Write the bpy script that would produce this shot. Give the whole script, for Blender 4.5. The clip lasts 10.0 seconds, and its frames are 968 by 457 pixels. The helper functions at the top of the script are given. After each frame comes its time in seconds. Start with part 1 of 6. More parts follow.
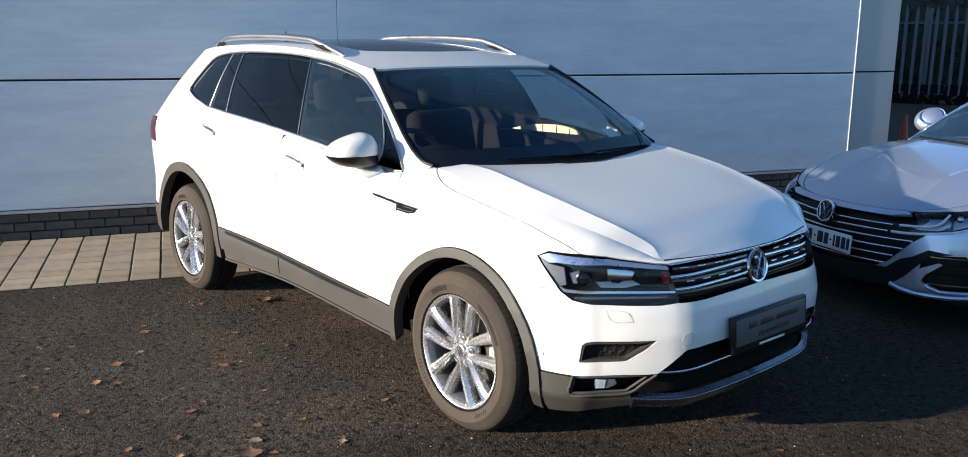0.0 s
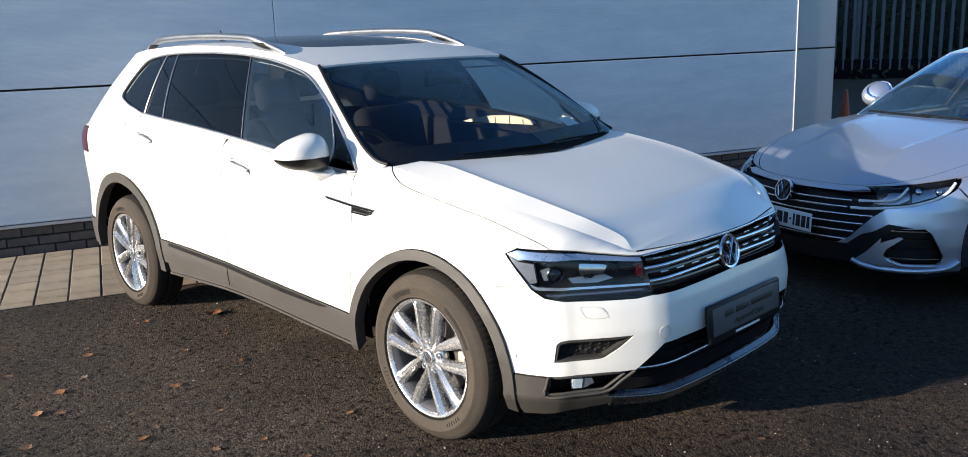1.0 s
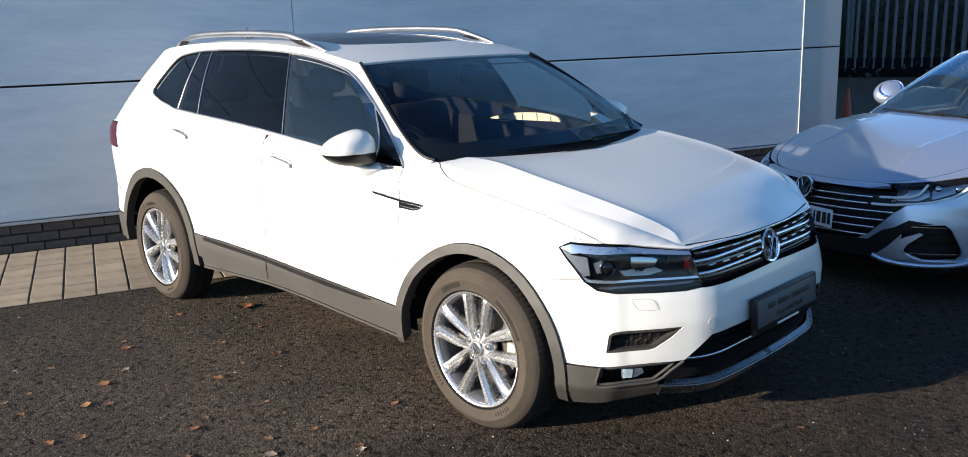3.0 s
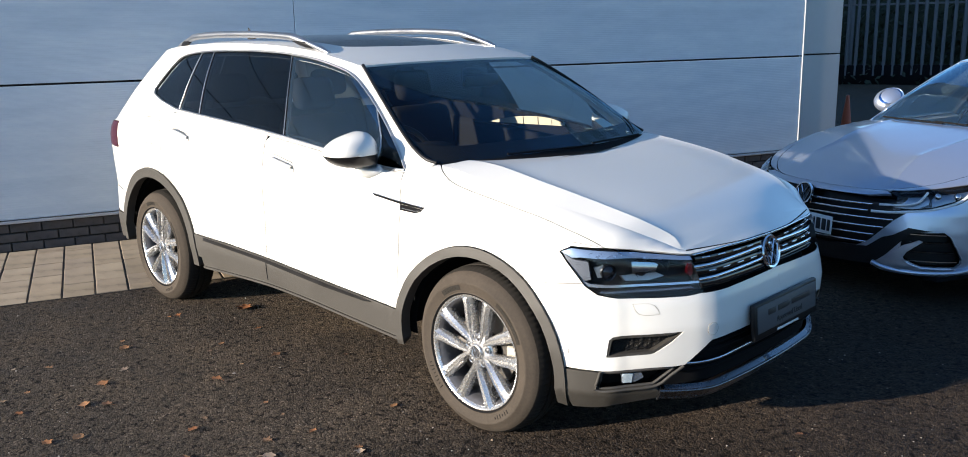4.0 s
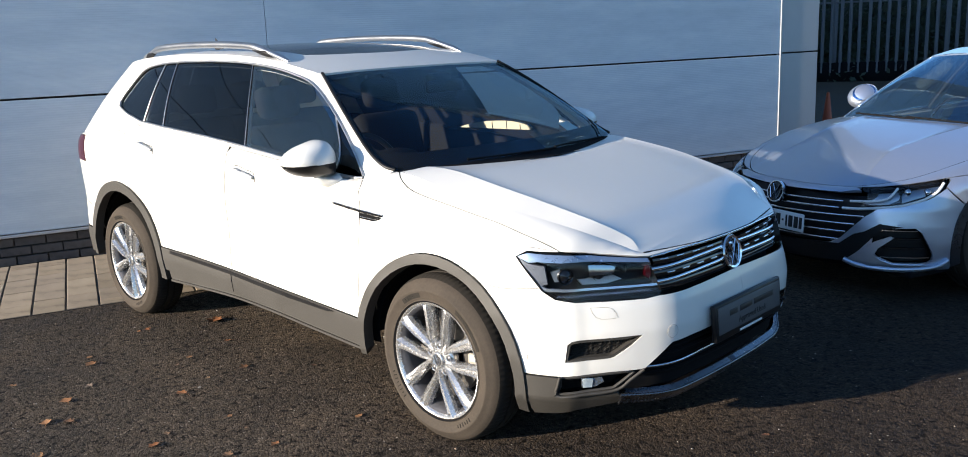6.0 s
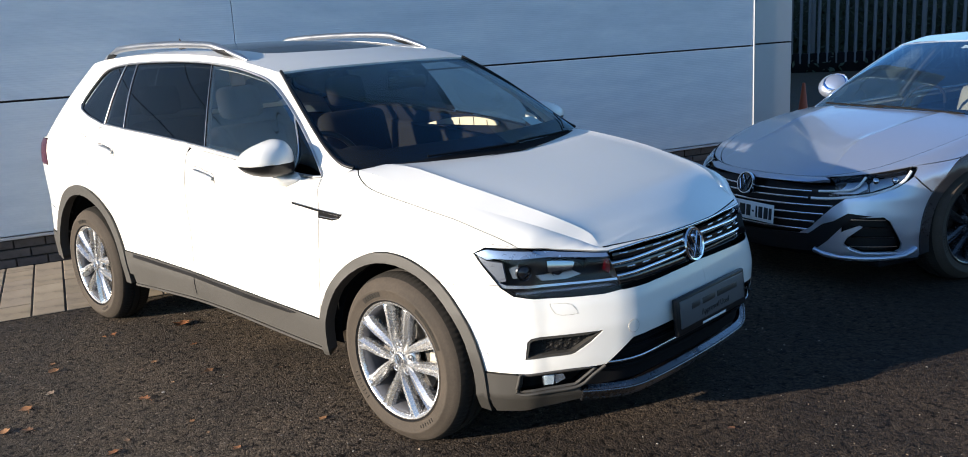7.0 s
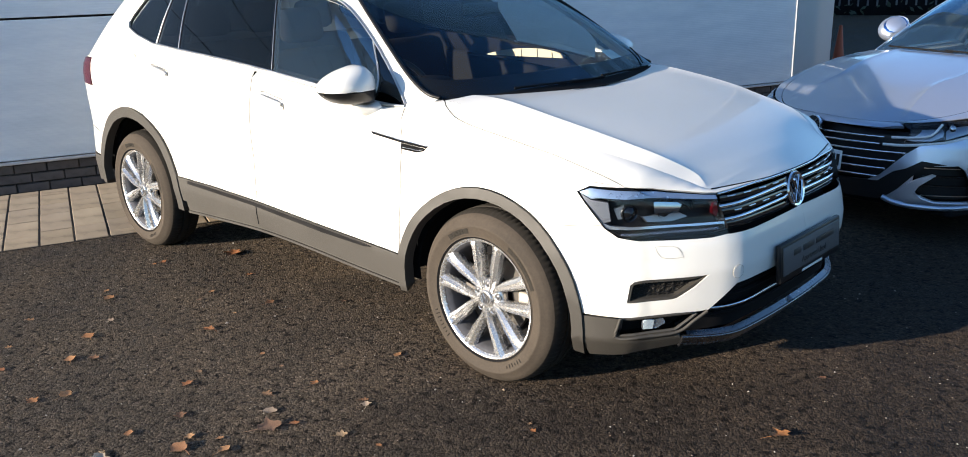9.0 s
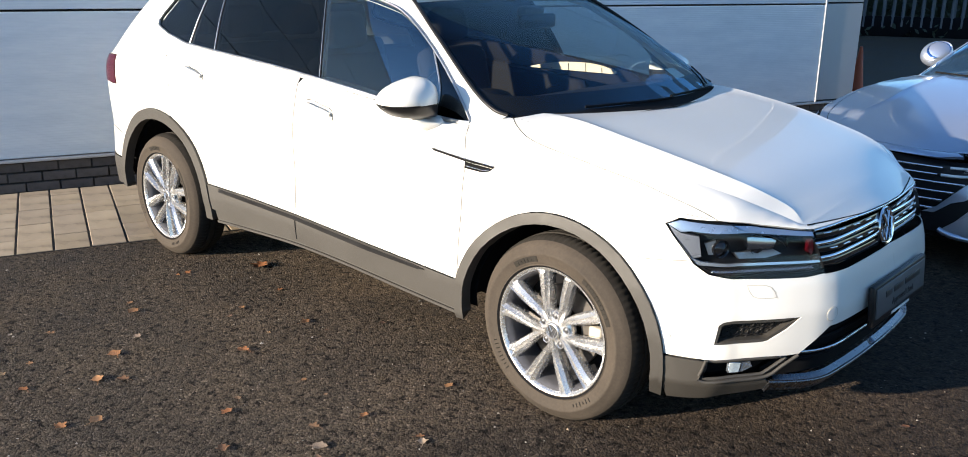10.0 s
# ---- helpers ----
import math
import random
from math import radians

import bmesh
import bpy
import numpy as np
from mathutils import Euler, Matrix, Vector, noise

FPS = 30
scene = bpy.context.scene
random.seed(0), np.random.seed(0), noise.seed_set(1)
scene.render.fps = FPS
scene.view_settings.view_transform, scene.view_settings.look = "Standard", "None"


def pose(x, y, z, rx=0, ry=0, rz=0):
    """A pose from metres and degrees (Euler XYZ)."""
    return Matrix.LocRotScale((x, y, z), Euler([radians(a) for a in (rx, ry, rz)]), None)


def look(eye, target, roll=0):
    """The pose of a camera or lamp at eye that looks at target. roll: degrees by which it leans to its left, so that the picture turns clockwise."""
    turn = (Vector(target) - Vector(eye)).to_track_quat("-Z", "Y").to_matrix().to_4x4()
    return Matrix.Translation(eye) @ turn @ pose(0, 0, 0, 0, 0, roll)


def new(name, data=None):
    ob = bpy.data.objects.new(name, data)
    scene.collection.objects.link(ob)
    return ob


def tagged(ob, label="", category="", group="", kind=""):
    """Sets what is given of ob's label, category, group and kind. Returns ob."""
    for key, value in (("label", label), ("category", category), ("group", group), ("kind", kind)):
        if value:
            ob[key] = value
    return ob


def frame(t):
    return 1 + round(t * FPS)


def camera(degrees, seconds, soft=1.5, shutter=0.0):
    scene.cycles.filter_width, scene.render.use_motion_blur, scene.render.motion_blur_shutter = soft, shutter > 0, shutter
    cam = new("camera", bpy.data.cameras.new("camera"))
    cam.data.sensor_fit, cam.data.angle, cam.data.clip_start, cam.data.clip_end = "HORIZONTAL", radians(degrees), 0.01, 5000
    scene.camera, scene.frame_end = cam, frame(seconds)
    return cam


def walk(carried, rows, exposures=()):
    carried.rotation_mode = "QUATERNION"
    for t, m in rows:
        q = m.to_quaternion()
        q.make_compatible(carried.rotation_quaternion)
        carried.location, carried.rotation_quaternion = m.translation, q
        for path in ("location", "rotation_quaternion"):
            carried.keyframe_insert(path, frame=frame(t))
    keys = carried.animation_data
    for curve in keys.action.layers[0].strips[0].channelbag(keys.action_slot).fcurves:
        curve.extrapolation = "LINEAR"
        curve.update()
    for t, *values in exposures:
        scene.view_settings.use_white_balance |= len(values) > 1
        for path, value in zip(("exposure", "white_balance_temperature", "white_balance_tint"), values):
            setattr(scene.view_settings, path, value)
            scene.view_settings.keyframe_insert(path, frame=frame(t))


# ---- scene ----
cam = camera(57.6, 10.0, 0.9)
PATH = [
    (0, (5.492, -3.068, 1.612), (4.007, -1.796, 1.194), 0.3),
    (0.5, (5.397, -3.046, 1.604), (3.929, -1.754, 1.185), 0.3),
    (1, (5.327, -3.005, 1.6), (3.926, -1.646, 1.164), -2.0),
    (1.5, (5.284, -3.046, 1.608), (3.898, -1.673, 1.168), -2.1),
    (2, (5.253, -3.157, 1.619), (3.88, -1.773, 1.173), -2.1),
    (2.5, (5.23, -3.221, 1.617), (3.853, -1.841, 1.17), -2.0),
    (4, (5.21, -3.248, 1.618), (3.832, -1.866, 1.181), -1.1),
    (4.5, (5.216, -3.254, 1.614), (3.841, -1.871, 1.173), -1.1),
    (5, (5.228, -3.252, 1.619), (3.853, -1.867, 1.18), -1.1),
    (6.5, (5.323, -3.048, 1.601), (3.961, -1.646, 1.178), -3.1),
    (7, (5.34, -3.02, 1.596), (3.992, -1.609, 1.162), -3.3),
    (7.5, (5.333, -3.017, 1.6), (3.988, -1.603, 1.163), -3.2),
    (8, (5.294, -3.044, 1.601), (3.922, -1.659, 1.155), -3.1),
    (8.5, (5.174, -3.103, 1.607), (3.797, -1.726, 1.151), -2.6),
    (8.6, (5.138, -3.119, 1.605), (3.773, -1.734, 1.139), -2.4),
    (8.7, (5.1, -3.137, 1.6), (3.75, -1.743, 1.113), -2.3),
    (8.8, (5.059, -3.154, 1.594), (3.724, -1.756, 1.08), -2.1),
    (8.9, (5.018, -3.169, 1.587), (3.692, -1.775, 1.041), -1.9),
    (9, (4.978, -3.182, 1.583), (3.658, -1.793, 1.007), -1.5),
    (9.1, (4.939, -3.192, 1.581), (3.62, -1.811, 0.984), -1.1),
    (9.2, (4.902, -3.198, 1.579), (3.584, -1.82, 0.975), -0.7),
    (9.3, (4.865, -3.203, 1.578), (3.548, -1.825, 0.972), -0.3),
    (9.5, (4.791, -3.208, 1.578), (3.475, -1.828, 0.976), 0.1),
    (10, (4.598, -3.219, 1.598), (3.3, -1.807, 1.033), 0.7),
]
walk(cam, [(t, look(eye, target, roll)) for t, eye, target, roll in PATH],
     exposures=[(0.0, 1.25, 6200, 10), (4.0, 1.26, 6200, 10), (8.3, 1.28, 6200, 10), (9.2, 1.45, 6420, 10), (10.0, 1.48, 6420, 10)])

# ---- light ----
A21 = radians(21.0)
UX, UY = math.sin(A21), math.cos(A21)      # along the wall
NX, NY = math.cos(A21), -math.sin(A21)     # out of the wall


def W(s, d, z=0.0):
    """A place by its metres along the wall, out of the pavers' edge line, and up."""
    return Vector((UX * s + NX * d, UY * s + NY * d, z))


SUN_ELEV, SUN_AZ = radians(12.0), math.atan2(-UY, -UX) + radians(1.5)
world = bpy.data.worlds.new("world")
scene.world = world
world.use_nodes = True
nt = world.node_tree
sky = nt.nodes.new("ShaderNodeTexSky")
sky.sky_type = "NISHITA"
sky.sun_disc = False
sky.ozone_density = 4.0
sky.dust_density = 0.3
sky.sun_elevation = SUN_ELEV
sky.sun_rotation = radians(90) - SUN_AZ
bg = nt.nodes["Background"]
nt.links.new(sky.outputs[0], bg.inputs[0])
bg.inputs[1].default_value = 0.105
sun = new("sun", bpy.data.lights.new("sun", "SUN"))
sun.data.energy = 4.8
sun.data.angle = radians(0.5)
sun.data.color = (1.0, 0.87, 0.70)
to_sun = Vector((math.cos(SUN_AZ) * math.cos(SUN_ELEV), math.sin(SUN_AZ) * math.cos(SUN_ELEV), math.sin(SUN_ELEV)))
sun.matrix_world = to_sun.to_track_quat("Z", "Y").to_matrix().to_4x4()


# ---- materials ----
def node_mat(name):
    m = bpy.data.materials.new(name)
    m.use_nodes = True
    t = m.node_tree
    return m, t, t.nodes["Principled BSDF"], lambda a, b: t.links.new(a, b)


def noise_node(t, scale, detail=4.0, rough=0.6, coord="Object", stretch=None):
    tc = t.nodes.new("ShaderNodeTexCoord")
    n = t.nodes.new("ShaderNodeTexNoise")
    n.inputs["Scale"].default_value, n.inputs["Detail"].default_value, n.inputs["Roughness"].default_value = scale, detail, rough
    if stretch:
        mp = t.nodes.new("ShaderNodeMapping")
        mp.inputs["Scale"].default_value = stretch
        t.links.new(tc.outputs[coord], mp.inputs[0])
        t.links.new(mp.outputs[0], n.inputs[0])
    else:
        t.links.new(tc.outputs[coord], n.inputs[0])
    return n


def ramp_node(t, src, stops):
    r = t.nodes.new("ShaderNodeValToRGB")
    e = r.color_ramp.elements
    while len(e) < len(stops):
        e.new(0.5)
    for el, (p, c) in zip(e, stops):
        el.position, el.color = p, (*c, 1) if len(c) == 3 else c
    t.links.new(src, r.inputs[0])
    return r


def bump_node(t, src, strength, distance, to):
    b = t.nodes.new("ShaderNodeBump")
    b.inputs["Strength"].default_value, b.inputs["Distance"].default_value = strength, distance
    t.links.new(src, b.inputs["Height"])
    t.links.new(b.outputs[0], to.inputs["Normal"])
    return b


def surface(name, col, rough=0.5, metal=0.0, vary=0.12, scale=6.0, bump=0.0, bump_scale=180.0, coat=0.0, rough_vary=0.1, spec=0.5):
    """A surface of one stuff: colour and gloss vary at a wide and a fine scale, with a fine relief."""
    m, t, b, link = node_mat(name)
    wide, fine = noise_node(t, scale), noise_node(t, scale * 14)
    mix = t.nodes.new("ShaderNodeMath")
    mix.operation = "MULTIPLY_ADD"
    link(fine.outputs[0], mix.inputs[0])
    mix.inputs[1].default_value = 0.45
    half = t.nodes.new("ShaderNodeMath")
    half.operation = "MULTIPLY"
    half.inputs[1].default_value = 0.55
    link(wide.outputs[0], half.inputs[0])
    link(half.outputs[0], mix.inputs[2])
    lo, hi = [tuple(c * f for c in col) for f in (1 - vary, 1 + vary)]
    r = ramp_node(t, mix.outputs[0], [(0.3, lo), (0.7, tuple(min(c, 0.95) for c in hi))])
    link(r.outputs[0], b.inputs["Base Color"])
    rr = t.nodes.new("ShaderNodeMapRange")
    rr.inputs[1].default_value, rr.inputs[2].default_value = 0.3, 0.7
    rr.inputs[3].default_value, rr.inputs[4].default_value = max(rough - rough_vary, 0.02), min(rough + rough_vary, 1)
    link(mix.outputs[0], rr.inputs[0])
    link(rr.outputs[0], b.inputs["Roughness"])
    b.inputs["Metallic"].default_value, b.inputs["Coat Weight"].default_value = metal, coat
    b.inputs["Coat Roughness"].default_value = 0.03
    b.inputs["Specular IOR Level"].default_value = spec
    if bump:
        bump_node(t, noise_node(t, bump_scale).outputs[0], bump, 0.002, b)
    return m


def glazing(name, tint, gloss=0.07, rough=0.01, dust=0.003, tone=(1, 1, 1)):
    """A single pane: tinted see-through glass with a mirror gloss."""
    m, t, b, link = node_mat(name)
    t.nodes.remove(b)
    tr, gl, lw, mx = [t.nodes.new("ShaderNode" + k) for k in ("BsdfTransparent", "BsdfGlossy", "LayerWeight", "MixShader")]
    tr.inputs[0].default_value = (*tint, 1)
    gl.inputs["Roughness"].default_value = rough
    gl.inputs["Color"].default_value = (*tone, 1)
    lw.inputs[0].default_value = 0.5
    pw, ma = t.nodes.new("ShaderNodeMath"), t.nodes.new("ShaderNodeMath")
    pw.operation, ma.operation = "POWER", "MULTIPLY_ADD"
    pw.inputs[1].default_value = 4.5
    ma.inputs[1].default_value, ma.inputs[2].default_value = 1 - gloss, gloss
    link(lw.outputs["Facing"], pw.inputs[0])
    link(pw.outputs[0], ma.inputs[0])
    link(ma.outputs[0], mx.inputs[0])
    link(tr.outputs[0], mx.inputs[1])
    link(gl.outputs[0], mx.inputs[2])
    df, md = t.nodes.new("ShaderNodeBsdfDiffuse"), t.nodes.new("ShaderNodeMixShader")
    df.inputs[0].default_value = (0.5, 0.48, 0.44, 1)
    n = noise_node(t, 3.0)
    r = ramp_node(t, n.outputs[0], [(0.35, (0, 0, 0)), (0.8, (dust, dust, dust))])
    link(r.outputs[0], md.inputs[0])
    link(mx.outputs[0], md.inputs[1])
    link(df.outputs[0], md.inputs[2])
    link(md.outputs[0], t.nodes["Material Output"].inputs[0])
    return m


WHITE = surface("white_paint", (0.73, 0.713, 0.673), 0.35, vary=0.015, scale=1.5, coat=0.6, rough_vary=0.03)
CLADDING = surface("grey_plastic", (0.040, 0.0365, 0.032), 0.6, vary=0.12, scale=5, bump=0.25, bump_scale=500)
BLACK = surface("black_plastic", (0.008, 0.008, 0.009), 0.4, vary=0.2, scale=8, spec=0.25)
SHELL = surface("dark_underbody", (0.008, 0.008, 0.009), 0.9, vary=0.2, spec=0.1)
GLOSSBLACK = surface("gloss_black", (0.008, 0.008, 0.009), 0.06, vary=0.1, coat=0.5, rough_vary=0.02)
CHROME = surface("chrome", (0.75, 0.76, 0.78), 0.1, 1.0, vary=0.04, rough_vary=0.04)
SKID = surface("skid_silver", (0.15, 0.158, 0.175), 0.30, 0.92, vary=0.08, coat=0.3)
SMOKE = surface("lamp_bezel", (0.20, 0.21, 0.24), 0.3, 0.4, vary=0.06, scale=20)
GUIDE = surface("lamp_guide", (0.33, 0.41, 0.54), 0.28, 0.6, vary=0.03, scale=2)
# mirror with the blue of reflected sky put into its colour
SKY_MIRROR = surface("mirror_glass", (0.36, 0.56, 0.86), 0.03, 1.0, vary=0.01, rough_vary=0.01)
SATIN = surface("satin_silver", (0.50, 0.51, 0.53), 0.34, 1.0, vary=0.05)
ALLOY = surface("alloy_rim", (0.62, 0.615, 0.61), 0.27, 0.80, vary=0.04, scale=5, rough_vary=0.03)
BARREL = surface("rim_barrel", (0.09, 0.09, 0.10), 0.5, 0.4, vary=0.2, scale=12)
DISC = surface("brake_disc", (0.10, 0.09, 0.08), 0.5, 0.6, vary=0.25, scale=18)
CALIPER = surface("brake_caliper", (0.42, 0.38, 0.32), 0.6, 0.3, vary=0.25, scale=20)
TREAD = surface("tread_rubber", (0.025, 0.022, 0.0185), 0.85, vary=0.3, scale=14, bump=0.3, bump_scale=300, spec=0.2)
RUBBER = surface("dusty_rubber", (0.054, 0.0435, 0.034), 0.85, vary=0.3, scale=7, bump=0.3, bump_scale=350, spec=0.25)
GLASS = glazing("window_glass", (0.72, 0.79, 0.78), 0.20, tone=(0.75, 0.92, 1.0))
PRIVACY = glazing("privacy_glass", (0.055, 0.065, 0.075), 0.055, tone=(0.78, 0.9, 1.0))
SCREEN = glazing("windscreen_glass", (0.70, 0.76, 0.76), 0.036, tone=(0.46, 0.76, 1.0))
SCREEN_LOW = glazing("raked_screen_glass", (0.80, 0.86, 0.85), 0.28, tone=(0.62, 0.84, 1.0))
LENS = glazing("lamp_lens", (0.84, 0.87, 0.9), 0.032, dust=0.0)
SUNGLASS = surface("sunroof_glass", (0.006, 0.007, 0.009), 0.08, vary=0.1, rough_vary=0.02, spec=0.22)
TAILRED = surface("red_lamp", (0.055, 0.002, 0.005), 0.2, vary=0.1, coat=0.15, spec=0.3)
DASH = surface("dashboard_vinyl", (0.011, 0.011, 0.013), 0.8, vary=0.15, bump=0.3, bump_scale=300, spec=0.1)
SEAT = surface("seat_cloth", (0.014, 0.014, 0.016), 0.9, vary=0.2, scale=12, bump=0.4, bump_scale=400, spec=0.1)
LINING = surface("headlining", (0.10, 0.098, 0.093), 0.95, vary=0.08, bump=0.2)
BOLT = surface("wheel_bolt", (0.07, 0.07, 0.075), 0.4, 0.5)
FOGSILVER = surface("fog_reflector", (0.62, 0.70, 0.82), 0.15, 0.8, vary=0.06, scale=40)
PLATEGREY = surface("plate_grey", (0.09, 0.092, 0.098), 0.45, vary=0.08, spec=0.3)
BULB = surface("lamp_glass", (0.70, 0.80, 0.88), 0.12, 0.15, vary=0.25, scale=60, coat=0.6)
PLATEWHITE = surface("plate_white", (0.75, 0.75, 0.74), 0.4, vary=0.04)
INK = surface("dark_print", (0.012, 0.013, 0.016), 0.5)
PAPER = surface("sticker_paper", (0.7, 0.74, 0.72), 0.6, vary=0.04)
SILVER = surface("silver_paint", (0.52, 0.57, 0.68), 0.32, 0.8, vary=0.02, scale=2, coat=0.9, rough_vary=0.03)
DARKALLOY = surface("dark_alloy", (0.05, 0.05, 0.055), 0.3, 0.6, vary=0.1, coat=0.4)
ARCHGREY = surface("gloss_arch", (0.02, 0.02, 0.023), 0.3, vary=0.1, coat=0.4)


def cladding_sheet():
    """Silver-coated metal panel with fine horizontal ribs."""
    m, t, b, link = node_mat("ribbed_cladding")
    tc, sep = t.nodes.new("ShaderNodeTexCoord"), t.nodes.new("ShaderNodeSeparateXYZ")
    link(tc.outputs["Object"], sep.inputs[0])
    w = t.nodes.new("ShaderNodeMath")
    w.operation = "MULTIPLY"
    w.inputs[1].default_value = 2 * math.pi / 0.018
    link(sep.outputs[2], w.inputs[0])
    s = t.nodes.new("ShaderNodeMath")
    s.operation = "SINE"
    link(w.outputs[0], s.inputs[0])
    n = noise_node(t, 1.6, 6, 0.7, stretch=(1, 1, 5))
    r = ramp_node(t, n.outputs[0], [(0.3, (0.465, 0.545, 0.630)), (0.5, (0.525, 0.60, 0.68)), (0.7, (0.60, 0.665, 0.725))])
    link(r.outputs[0], b.inputs["Base Color"])
    b.inputs["Metallic"].default_value, b.inputs["Roughness"].default_value = 0.1, 0.55
    buckle = noise_node(t, 0.8, 2.0, stretch=(1, 1, 3))
    b1 = t.nodes.new("ShaderNodeBump")
    b1.inputs["Strength"].default_value, b1.inputs["Distance"].default_value = 0.1, 0.02
    link(buckle.outputs[0], b1.inputs["Height"])
    b2 = bump_node(t, s.outputs[0], 0.32, 0.0016, b)
    link(b1.outputs[0], b2.inputs["Normal"])
    return m


def asphalt_mat():
    m, t, b, link = node_mat("asphalt")
    stones = t.nodes.new("ShaderNodeTexVoronoi")
    stones.inputs["Scale"].default_value = 95
    tc = t.nodes.new("ShaderNodeTexCoord")
    link(tc.outputs["Object"], stones.inputs["Vector"])
    tone = t.nodes.new("ShaderNodeSeparateColor")
    link(stones.outputs["Color"], tone.inputs[0])
    c1 = ramp_node(t, tone.outputs[0], [(0.0, (0.035, 0.029, 0.0235)), (0.3, (0.063, 0.052, 0.042)), (0.7, (0.089, 0.074, 0.059)), (0.97, (0.123, 0.102, 0.080)), (1.0, (0.19, 0.158, 0.128))])
    wide = noise_node(t, 1.1, 7, 0.7)
    c2 = ramp_node(t, wide.outputs[0], [(0.3, (0.55, 0.56, 0.60)), (0.48, (0.92, 0.90, 0.88)), (0.7, (1.3, 1.22, 1.12))])
    mx = t.nodes.new("ShaderNodeMix")
    mx.data_type, mx.blend_type = "RGBA", "MULTIPLY"
    mx.inputs[0].default_value = 1.0
    link(c1.outputs[0], mx.inputs[6])
    link(c2.outputs[0], mx.inputs[7])
    pores = noise_node(t, 27, 3, 0.55)
    c3 = ramp_node(t, pores.outputs[0], [(0.36, (0.22, 0.22, 0.24)), (0.43, (1.0, 1.0, 1.0)), (0.66, (1.22, 1.2, 1.16))])
    my = t.nodes.new("ShaderNodeMix")
    my.data_type, my.blend_type = "RGBA", "MULTIPLY"
    my.inputs[0].default_value = 1.0
    link(mx.outputs[2], my.inputs[6])
    link(c3.outputs[0], my.inputs[7])
    # the ground darkens towards +x with a ragged edge: damp, plus shade painted in
    sep, edge, damp_shade = t.nodes.new("ShaderNodeSeparateXYZ"), noise_node(t, 0.9, 5, 0.6), t.nodes.new("ShaderNodeMath")
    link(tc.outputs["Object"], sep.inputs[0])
    damp_shade.operation = "MULTIPLY_ADD"
    damp_shade.inputs[1].default_value = 2.6
    link(edge.outputs[0], damp_shade.inputs[0])
    link(sep.outputs[0], damp_shade.inputs[2])
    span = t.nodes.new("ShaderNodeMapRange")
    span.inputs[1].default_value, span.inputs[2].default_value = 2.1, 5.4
    link(damp_shade.outputs[0], span.inputs[0])
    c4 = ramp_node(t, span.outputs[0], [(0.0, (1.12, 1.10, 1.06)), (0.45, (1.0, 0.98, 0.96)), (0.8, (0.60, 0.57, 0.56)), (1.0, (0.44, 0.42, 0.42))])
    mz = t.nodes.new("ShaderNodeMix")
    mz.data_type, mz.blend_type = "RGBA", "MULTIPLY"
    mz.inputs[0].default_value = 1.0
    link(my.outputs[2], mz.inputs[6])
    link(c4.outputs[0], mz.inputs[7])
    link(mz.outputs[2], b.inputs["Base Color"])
    rr = t.nodes.new("ShaderNodeMapRange")
    rr.inputs[1].default_value, rr.inputs[2].default_value, rr.inputs[3].default_value, rr.inputs[4].default_value = 0.35, 0.7, 0.55, 0.85
    link(wide.outputs[0], rr.inputs[0])
    link(rr.outputs[0], b.inputs["Roughness"])
    mul = t.nodes.new("ShaderNodeMath")
    mul.operation = "MULTIPLY_ADD"
    mul.inputs[1].default_value = -0.7
    link(stones.outputs["Distance"], mul.inputs[0])
    fine = noise_node(t, 160, 3)
    link(fine.outputs[0], mul.inputs[2])
    b.inputs["Specular IOR Level"].default_value = 0.10
    b.inputs["Diffuse Roughness"].default_value = 1.0
    bump_node(t, mul.outputs[0], 1.0, 0.010, b)
    return m


def island_mat(name, cols, rough=0.85, scale=9.0, bump=0.3, use_object=True, dirt=0.6):
    """Pieces that differ one from another."""
    m, t, b, link = node_mat(name)
    if use_object:
        o = t.nodes.new("ShaderNodeObjectInfo").outputs["Random"]
    else:
        o = t.nodes.new("ShaderNodeNewGeometry").outputs["Random Per Island"]
    r = ramp_node(t, o, [(i / (len(cols) - 1), c) for i, c in enumerate(cols)])
    n = noise_node(t, scale, 6)
    k = ramp_node(t, n.outputs[0], [(0.28, (dirt * 1.03, dirt, dirt * 0.97)), (0.46, (0.95, 0.94, 0.93)), (0.72, (1.15, 1.14, 1.12))])
    mx = t.nodes.new("ShaderNodeMix")
    mx.data_type, mx.blend_type = "RGBA", "MULTIPLY"
    mx.inputs[0].default_value = 1.0
    link(r.outputs[0], mx.inputs[6])
    link(k.outputs[0], mx.inputs[7])
    link(mx.outputs[2], b.inputs["Base Color"])
    b.inputs["Roughness"].default_value = rough
    bump_node(t, noise_node(t, scale * 14, 4).outputs[0], bump, 0.003, b)
    return m


